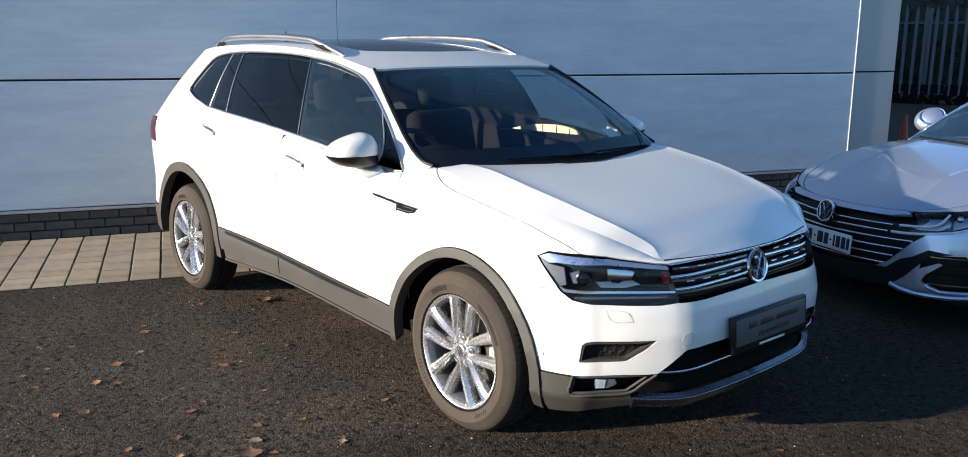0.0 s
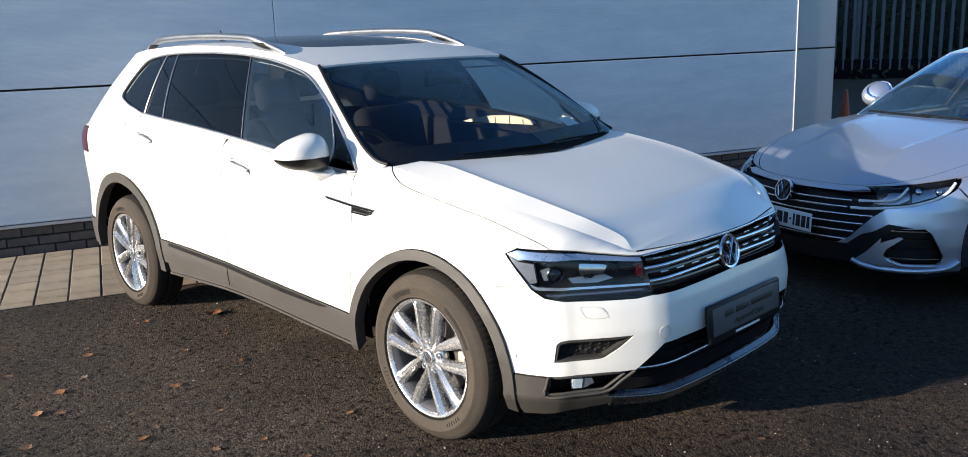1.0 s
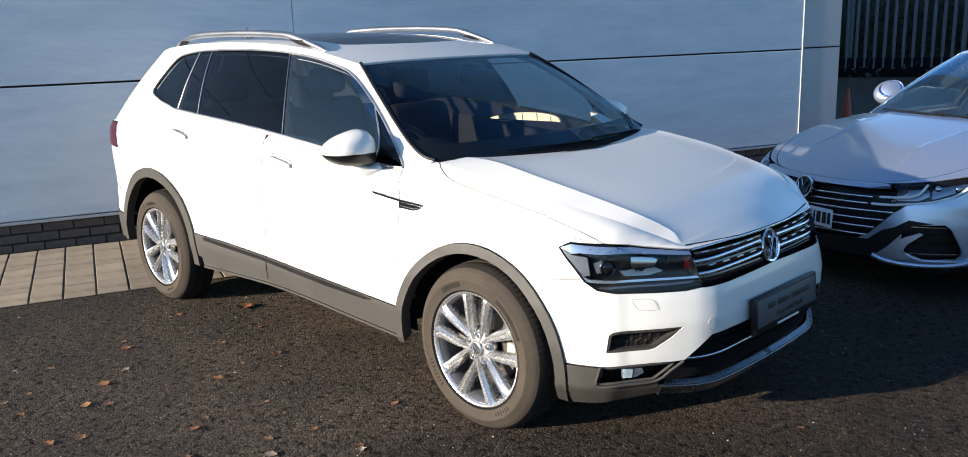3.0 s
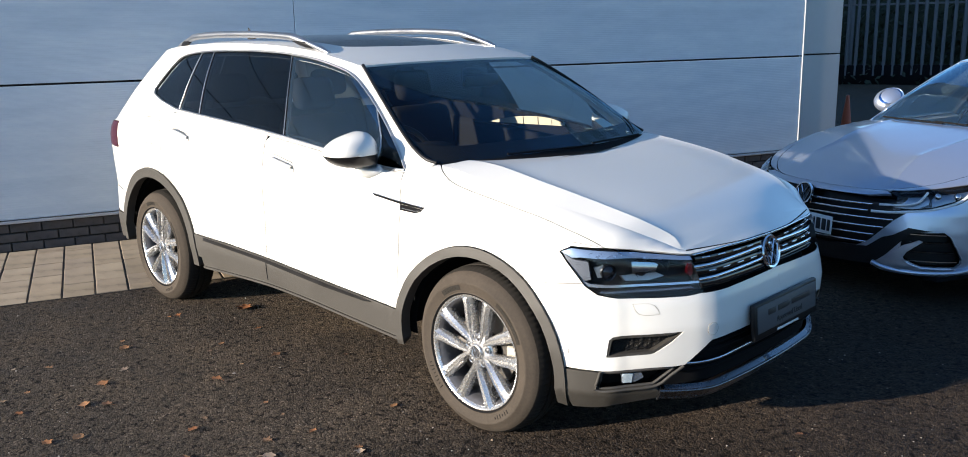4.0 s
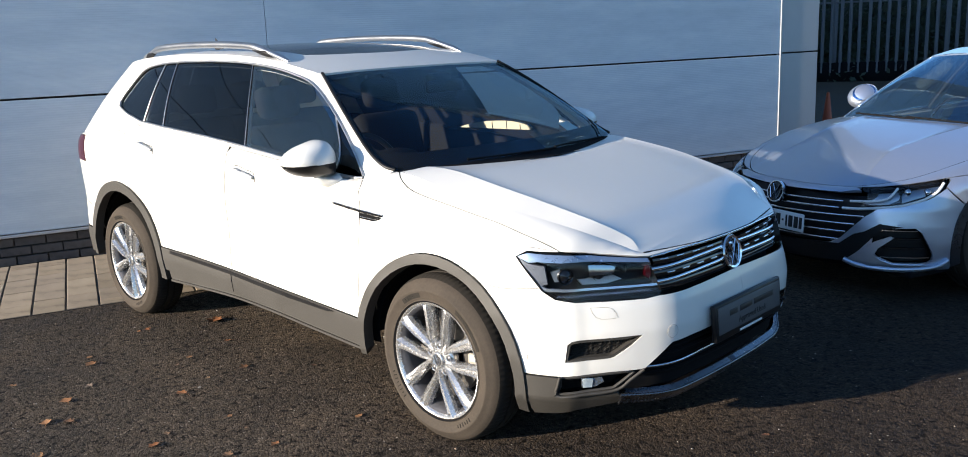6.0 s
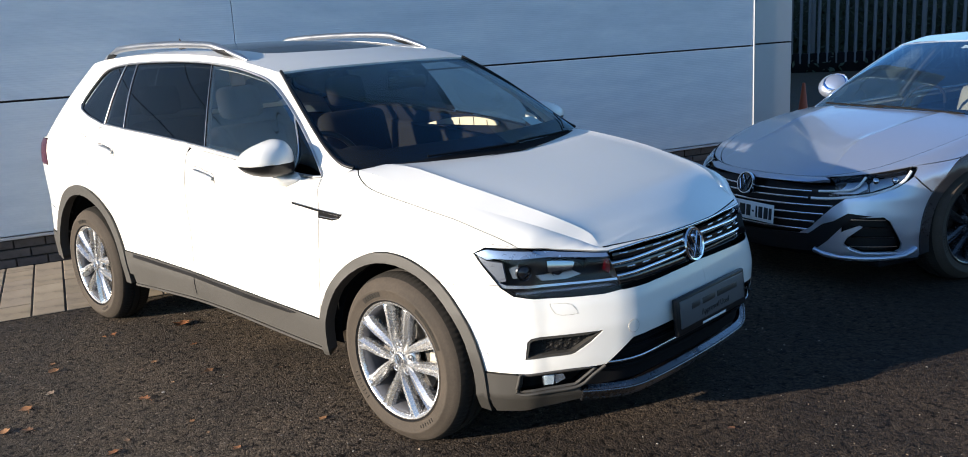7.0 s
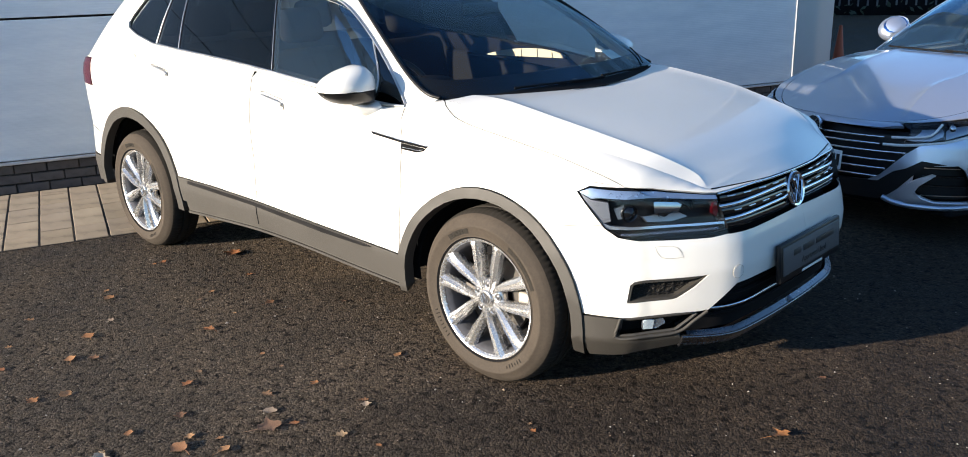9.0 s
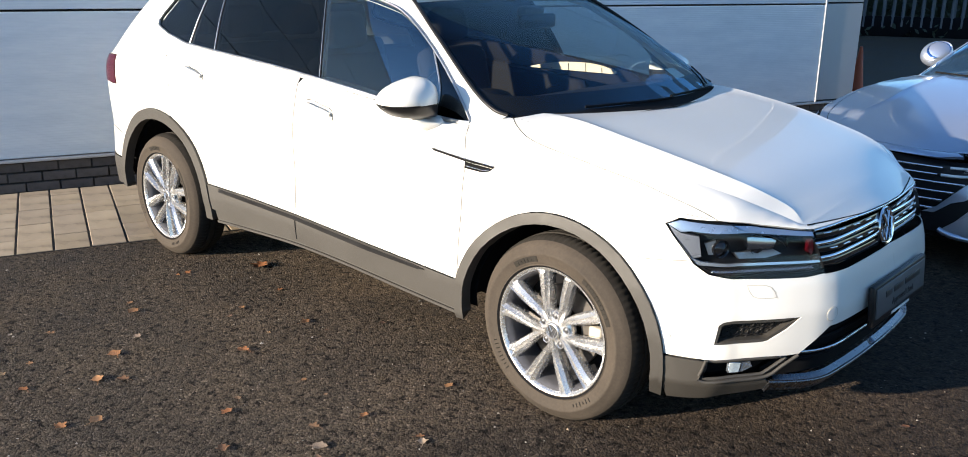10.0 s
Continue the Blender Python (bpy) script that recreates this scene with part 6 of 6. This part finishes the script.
for x0, x1 in ((-0.20, -0.165), (-0.155, -0.12), (-0.11, -0.075), (-0.055, -0.04), (-0.025, 0.025), (0.035, 0.072), (0.085, 0.10), (0.115, 0.13), (0.14, 0.175), (0.185, 0.22), (0.228, 0.252)):
    tall = 0.012 if abs(x1 - x0) < 0.016 and x0 in (-0.055, 0.085) else 0.07
    part("print_bar", Shape().box((x0, -0.0135, -tall / 2), (x1, -0.0115, tall / 2), 0.001, PM2), INK, pl2)
ws2 = part("windscreen", Shape().sheet(acabin, PIL2 + [(u, -0.01) for u in (10.4, 11, 12, 13)] + [(u, 0.985) for u in (13, 12, 11, 10.4)], scale=CS, both=True, lift=-0.004, rim=0, step=0.06), SCREEN_LOW, car2, "clear raked windscreen")
part("windscreen_border", Shape().sheet(acabin, [(9.98, 1.0)] + PIL2[1:] + [(u, -0.01) for u in (10.4, 11, 12, 13)] + [(13, 0.04), (11, 0.05), (10.2, 0.08), (9.80, 0.2), (9.72, 0.5), (9.82, 0.75), (10.02, 0.95)], scale=CS, both=True, lift=-0.008, rim=0, step=0.05), GLOSSBLACK, ws2)
part("sticker", Shape().sheet(acabin, [(12.5, 0.88), (12.75, 0.88), (12.75, 0.94), (12.5, 0.94)], scale=CS, side=1, lift=-0.012, rim=0, step=0.04), PAPER, ws2)
for y0, y1, du in ((0.55, -0.05, 0.02), (0.02, -0.55, 0.03)):
    wp = [tuple(acabin(13 - abs(y) / 0.3 if abs(y) < 0.3 else 12 - (abs(y) - 0.3) / 0.3, 0.000 + du * k / 5, 0.010) * (1, 1 if y > 0 else -1, 1)) for k, y in enumerate(np.linspace(y0, y1, 6))]
    part("wiper", Shape().tube(wp, 0.006, 8), SHELL, car2)
edge = [tuple(acabin.edge(u)[:2]) for u in np.linspace(0, 13, 50)]
part("roof", Shape().sheet(aroof, edge + [(x, -y) for x, y in edge[::-1][1:-1]], side=1, rim=0.01, step=0.07), SILVER, car2)
part("tailgate", Shape().sheet(acabin, [(0, 0), (1, 0), (2.0, 0), (2.0, 1), (1, 1), (0, 1)], scale=CS, both=True, step=0.1), SILVER, car2)
part("cowl", Shape().add([(2.30, -0.74, 0.88), (2.60, -0.5, 0.90), (2.66, 0, 0.91), (2.60, 0.5, 0.90), (2.30, 0.74, 0.88), (2.2, 0, 0.88)], [(0, 1, 2, 3, 4, 5)]), BLACK, car2)
part("inner_shell", Shape().sheet(abody, [(abody.ends[0], 0.18), (A_MID, 0.18)] + rim_line(A_MID, abody.ends[0], 0.05, 60, abody), holes=[oval(*A_LIP_F, 0, 345, 24), oval(*A_LIP_R, 0, 345, 24)], both=True, lift=-0.07, rim=0, step=0.1), SHELL, car2)
part("floor_pan", Shape().box((-0.85, -0.8, 0.16), (3.5, 0.8, 0.2), 0.01), SHELL, car2)
part("dashboard", Shape().prism([(2.25, 0.90), (2.0, 0.895), (1.85, 0.86), (1.82, 0.70), (2.2, 0.5)], 1.4, Matrix.Translation((0, -0.7, 0))), DASH, car2)
SW2 = Matrix.Translation((1.72, -0.36, 0.86)) @ Matrix.Rotation(radians(-25), 4, "Y")
part("steering_wheel", Shape().tube([(0, 0.18 * math.cos(a), 0.18 * math.sin(a)) for a in np.linspace(0, 2 * math.pi, 29)[:-1]], 0.012, 8, True, m=SW2), SEAT, car2)
for x, ys in ((1.10, (-0.36, 0.36)), (0.2, (-0.36, 0.36))):
    for y in ys:
        se = part("seat", Shape().box((x - 0.05, y - 0.25, 0.28), (x + 0.48, y + 0.25, 0.48), 0.06), BEIGE, car2)
        R = Matrix.Translation((x - 0.02, y, 0.44)) @ Matrix.Rotation(radians(-16), 4, "Y")
        part("backrest", Shape().box((-0.08, -0.24, 0), (0.06, 0.24, 0.55), 0.06, R), BEIGE, se)
        part("headrest", Shape().box((-0.05, -0.12, 0.57), (0.05, 0.12, 0.74), 0.045, R), BEIGE, se)

# ---- the place ----
WM = Matrix(((UX, NX, 0, 0), (UY, NY, 0, 0), (0, 0, 1, 0), (0, 0, 0, 1)))


def fixed(name, shape, mat, label, category, m=None, parent=None, sharp=38):
    ob = part(name, shape, mat, parent, sharp=sharp)
    if m is not None:
        ob.matrix_world = m
    if not parent:
        tagged(ob, label, category, kind="structure")
    return ob


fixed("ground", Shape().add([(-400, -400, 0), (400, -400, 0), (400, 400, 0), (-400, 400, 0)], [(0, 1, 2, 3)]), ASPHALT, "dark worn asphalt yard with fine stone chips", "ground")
CORNER_S, TRIM_S, JOINT_Z, WALL_TOP = 6.665, 6.12, 1.287, 6.29
north = fixed("wall_north", Shape().box((-44, -1.95, 0), (CORNER_S - 0.02, -1.60, WALL_TOP), 0), MORTAR, "silver ribbed metal cladding wall over a dark brick base", "wall", WM)
rows = [(0.262, JOINT_Z - 0.009)] + [(JOINT_Z + 0.0075 + 1.0 * k, JOINT_Z + 0.9925 + 1.0 * k) for k in range(5)]
for z0, z1 in rows:
    for s0, s1 in ((-44, -5.487), (-5.483, 0.513), (0.517, TRIM_S - 0.011)):
        part("cladding_panel", Shape().box((s0, -1.60, z0), (s1, -1.55, z1), 0.004), CLAD, north, sharp=4)
    part("corner_panel", Shape().box((TRIM_S + 0.011, -1.60, z0 + 0.012), (CORNER_S, -1.548, z1 + 0.012), 0.004), CORNER, north, sharp=4)
part("corner_trim", Shape().box((TRIM_S - 0.011, -1.60, 0.25), (TRIM_S + 0.011, -1.540, WALL_TOP), 0.005), TRIM, north)
part("drip_trim", Shape().box((-44, -1.60, 0.232), (CORNER_S, -1.535, 0.254), 0.004), TRIM, north)
fixed("wall_east", Shape().box((CORNER_S - 0.3, -22, 0), (CORNER_S - 0.02, -1.96, WALL_TOP), 0), CORNER, "grey side wall of the building", "wall", WM)
fixed("roof_flat", Shape().box((-44, -22, WALL_TOP), (CORNER_S, -1.55, WALL_TOP + 0.14), 0), CORNER, "flat roof of the building", "roof", WM)
pave = fixed("pavement", Shape().box((-44, -1.59, -0.1), (CORNER_S, 0.0, 0.004), 0), JOINT, "strip of brown-grey concrete pavers along the wall", "pavement", WM)

# unseen walls added to cut the bright horizon out of reflections
YARD = surface("plain_render", (0.16, 0.15, 0.14), 0.9, vary=0.2, scale=0.5)
fixed("wall_south", Shape().box((-60, -46, 0), (60, -45, 3.0), 0), YARD, "unseen plain wall added on the far side to darken low reflections", "wall")
fixed("wall_far_east", Shape().box((50, -45, 0), (51, 40, 3.0), 0), YARD, "unseen plain wall added at the far end to darken low reflections", "wall")

# fence in the building's shade
FX = Matrix.Translation((-4.5, 21.5, 0)) @ Matrix.Rotation(math.atan2(0.34, 0.94), 4, "Z")
fence = tagged(group_of("palisade_fence"), "grey steel palisade fence with pointed pales before dark shrubs", "fence")
fence.matrix_world = FX
pale_me = None
for i in range(84):
    x = -6 + 0.235 * i
    if pale_me is None:
        ob = part("pale", Shape().add([(-0.045, 0, 0.25), (-0.02, -0.025, 0.25), (0.02, -0.025, 0.25), (0.045, 0, 0.25), (-0.045, 0, 2.4), (-0.02, -0.025, 2.45), (0.02, -0.025, 2.45), (0.045, 0, 2.4), (0, -0.012, 2.6),
                                        (-0.04, 0.004, 0.25), (0.04, 0.004, 0.25), (-0.04, 0.004, 2.4), (0.04, 0.004, 2.4)],
                                       [(0, 1, 5, 4), (1, 2, 6, 5), (2, 3, 7, 6), (4, 5, 8), (5, 6, 8), (6, 7, 8), (9, 11, 12, 10), (11, 8, 12)]), STEEL, fence)
        pale_me = ob.data
    else:
        ob = new("pale", pale_me)
        ob.parent = fence
    ob.location = (x, 0, random.uniform(-0.02, 0.02))
    ob.rotation_euler = (0, random.uniform(-0.008, 0.008), 0)
for z in (0.42, 2.1):
    part("rail", Shape().box((-6, 0.01, z), (14, 0.05, z + 0.05), 0.004), STEEL, fence)
for i in range(8):
    part("post", Shape().box((-6 + 2.75 * i - 0.05, 0.02, 0), (-6 + 2.75 * i + 0.05, 0.12, 2.5), 0.006), STEEL, fence)
# near-black block standing in for dark shrubs at the foot of the pales
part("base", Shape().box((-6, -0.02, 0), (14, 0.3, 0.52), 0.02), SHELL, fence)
part("blue_post", Shape().box((5.93, -0.12, 0), (6.05, -0.03, 3.4), 0.01), BLUEPOST, fence, "blue painted post")

rng = random.Random(5)
lv, lf = [], []
for i in range(9000):
    x, z = rng.uniform(-8, 16), rng.uniform(0, 3.6)
    y = 0.6 + rng.uniform(0, 1.5) + 0.5 * math.sin(x * 1.3) * math.sin(z * 1.1)
    if z < 0.5 and rng.random() < 0.4:
        y = rng.uniform(-0.35, 0.3)
    c, r = Vector((x, y, z)), rng.uniform(0.05, 0.13)
    a = Vector((rng.uniform(-1, 1), rng.uniform(-1, 1), rng.uniform(-1, 1))).normalized()
    b = a.orthogonal().normalized()
    k = len(lv)
    lv += [c - a * r, c + b * r * 0.45, c + a * r, c - b * r * 0.45]
    lf.append((k, k + 1, k + 2, k + 3))
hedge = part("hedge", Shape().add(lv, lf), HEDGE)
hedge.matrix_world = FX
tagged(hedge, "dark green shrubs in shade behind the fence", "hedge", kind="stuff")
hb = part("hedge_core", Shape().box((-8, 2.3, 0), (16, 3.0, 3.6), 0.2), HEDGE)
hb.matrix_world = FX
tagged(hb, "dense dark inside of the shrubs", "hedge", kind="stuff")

bollard = tagged(group_of("traffic_cone"), "orange plastic traffic cone with a white band beside the wall corner", "traffic cone")
bollard.location = W(7.97, -2.63)
UPRIGHT = Matrix.Rotation(radians(90), 4, "X")
part("cone", Shape().lathe([(0.001, 0.715), (0.016, 0.715), (0.021, 0.70), (0.10, 0.035)], 24, UPRIGHT), ORANGEPOST, bollard)
part("band", Shape().lathe([(0.0435, 0.51), (0.0575, 0.39)], 24, UPRIGHT), PLATEWHITE, bollard)
part("foot", Shape().box((-0.17, -0.17, 0.0), (0.17, 0.17, 0.035), 0.012), ORANGEPOST, bollard)

# fallen leaves
def leaf_mesh(seed):
    r = random.Random(seed)
    n, vs, fs = 11, [], []
    lobes = r.uniform(0.08, 0.5)
    cup, twist = r.uniform(0.15, 0.5), r.uniform(-0.4, 0.4)
    for i in range(n + 1):
        u = i / n
        w = 0.42 * math.sin(math.pi * min(u * 0.92 + 0.06, 1)) ** 0.8 * (1 + lobes * math.sin(u * 14 + r.random()))
        for k in (-1, -0.5, 0, 0.5, 1):
            vs.append(((u - 0.5), w * k, 0.10 + cup * (k * k * w + (u - 0.5) ** 2) * 0.9 + twist * k * w * (u - 0.5) - 0.02 * (abs(k) == 0.5)))
    for i in range(n):
        for j in range(4):
            a = i * 5 + j
            fs.append((a, a + 1, a + 6, a + 5))
    s = Shape().add(vs, fs)
    s.tube([(-0.5, 0, 0.14), (-0.75, 0.06, 0.10), (-1.0, 0.16, 0.02)], [0.025, 0.018, 0.014], 4)
    zmin = min(v[2] for v in s.v)
    s.v = [(x, y, z - zmin) for x, y, z in s.v]
    return s


LEAF_MESHES = []
for k in range(7):
    ob = part("fallen_leaf", leaf_mesh(k), LEAF)
    LEAF_MESHES.append(ob.data)
    bpy.data.objects.remove(ob)
LEAVES = [(0.70, -1.46, 9), (1.10, -1.74, 9), (0.56, -0.66, 15), (0.69, -1.84, 6), (1.36, -1.83, 7), (2.22, -1.53, 6), (1.46, -1.34, 8), (1.29, -1.90, 8), (1.39, -0.96, 7), (1.57, -2.16, 7),
          (2.35, -1.60, 8), (1.90, -1.69, 7), (2.78, -1.12, 6), (2.45, -1.67, 13), (3.85, -0.54, 11), (2.33, -1.96, 10), (2.46, -1.86, 7), (2.12, -1.84, 7), (2.69, -1.53, 6), (2.19, -2.18, 10),
          (2.58, -1.33, 6), (3.78, -0.03, 5), (1.17, -2.14, 6), (2.34, -0.96, 6), (2.52, -1.03, 6), (1.61, -2.05, 8), (0.95, -0.80, 6), (1.66, -0.72, 5)]
rl = random.Random(11)
spots = LEAVES + [(rl.uniform(0.2, 4.4), rl.uniform(-3.4, -0.95), rl.uniform(2.5, 6.0)) for _ in range(78)]
for x, y, size in spots:
    if math.hypot(x - 2.79, y + 0.9) < 0.3:
        continue
    ob = new("fallen_leaf", rl.choice(LEAF_MESHES))
    ob.matrix_world = Matrix.Translation((x, y, 0.002)) @ Matrix.Rotation(rl.uniform(0, 6.28), 4, "Z") @ Matrix.Rotation(rl.uniform(-0.15, 0.15), 4, "X") @ Matrix.Diagonal((size / 150, size / 150, size / 260, 1))
    tagged(ob, "dry brown curled leaf lying on the asphalt", "leaf", "fallen leaves")

# loose chips
cv, cf = [], []
for i in range(1300):
    x, y, r = rl.uniform(-0.4, 5.0), rl.uniform(-3.6, 1.2), rl.uniform(0.0015, 0.005) * (1.9 if rl.random() < 0.10 else 1)
    k = len(cv)
    a = rl.uniform(0, 6.28)
    for j in range(4):
        cv.append((x + r * rl.uniform(0.7, 1.4) * math.cos(a + j * 1.571), y + r * rl.uniform(0.7, 1.4) * math.sin(a + j * 1.571), 0.0))
    cv.append((x, y, r * rl.uniform(0.6, 1.1)))
    cf += [(k, k + 1, k + 4), (k + 1, k + 2, k + 4), (k + 2, k + 3, k + 4), (k + 3, k, k + 4)]
tagged(part("stone_chips", Shape().add(cv, cf), CHIP), "loose pale stone chips and crumbs on asphalt", "gravel", kind="stuff")

# pavers and the brick base, piece by piece
def piece(name, size, mat, parent, cache={}):
    key = (name, size)
    if key not in cache:
        l, w, h = size
        c = 0.0025
        vs = [(sx * (l / 2 - d), sy * (w / 2 - d), z) for z, d in ((0, 0), (h - c, 0), (h, c)) for sx, sy in ((-1, -1), (1, -1), (1, 1), (-1, 1))]
        fs = [(4 * a + j, 4 * a + (j + 1) % 4, 4 * a + 4 + (j + 1) % 4, 4 * a + 4 + j) for a in (0, 1) for j in range(4)] + [(8, 9, 10, 11)]
        ob = part(name, Shape().add(vs, fs), mat, sharp=20)
        cache[key] = ob.data
        bpy.data.objects.remove(ob)
    ob = new(name, cache[key])
    ob.parent = parent
    return ob


rp = random.Random(3)
col = 0
s = -3.63
while s < CORNER_S - 0.2:
    cuts, e = [], -1.575 + rp.choice((0.18, 0.30, 0.38, 0.46))
    while e < -0.12:
        cuts.append(e)
        e += rp.choice((0.30, 0.38, 0.38, 0.46))
    d = -1.575
    for e in cuts + [-0.004]:
        wd = round(e - d - 0.012, 2)
        ob = piece("paver", (0.187, max(wd, 0.06), 0.03), PAVER, pave)
        ob.location = (s + 0.1, (d + e) / 2, -0.022 + rp.uniform(-0.0015, 0.002))
        ob.rotation_euler = (rp.uniform(-0.003, 0.003), rp.uniform(-0.004, 0.004), rp.uniform(-0.006, 0.006))
        d = e
    s += 0.2
    col += 1
for r in range(3):
    s = -3.6 - 0.1125 * (r % 2)
    while s < CORNER_S - 0.2:
        ob = piece("brick", (0.213, 0.062, 0.025), BRICK, north)
        ob.rotation_euler = (radians(-90) + rp.uniform(-0.01, 0.01), 0, rp.uniform(-0.004, 0.004))
        ob.matrix_basis = Matrix.Translation((s + 0.112, -1.602, 0.040 + 0.075 * r)) @ Matrix.Rotation(radians(-90), 4, "X") @ Matrix.Rotation(rp.uniform(-0.01, 0.01), 4, "Z")
        s += 0.225
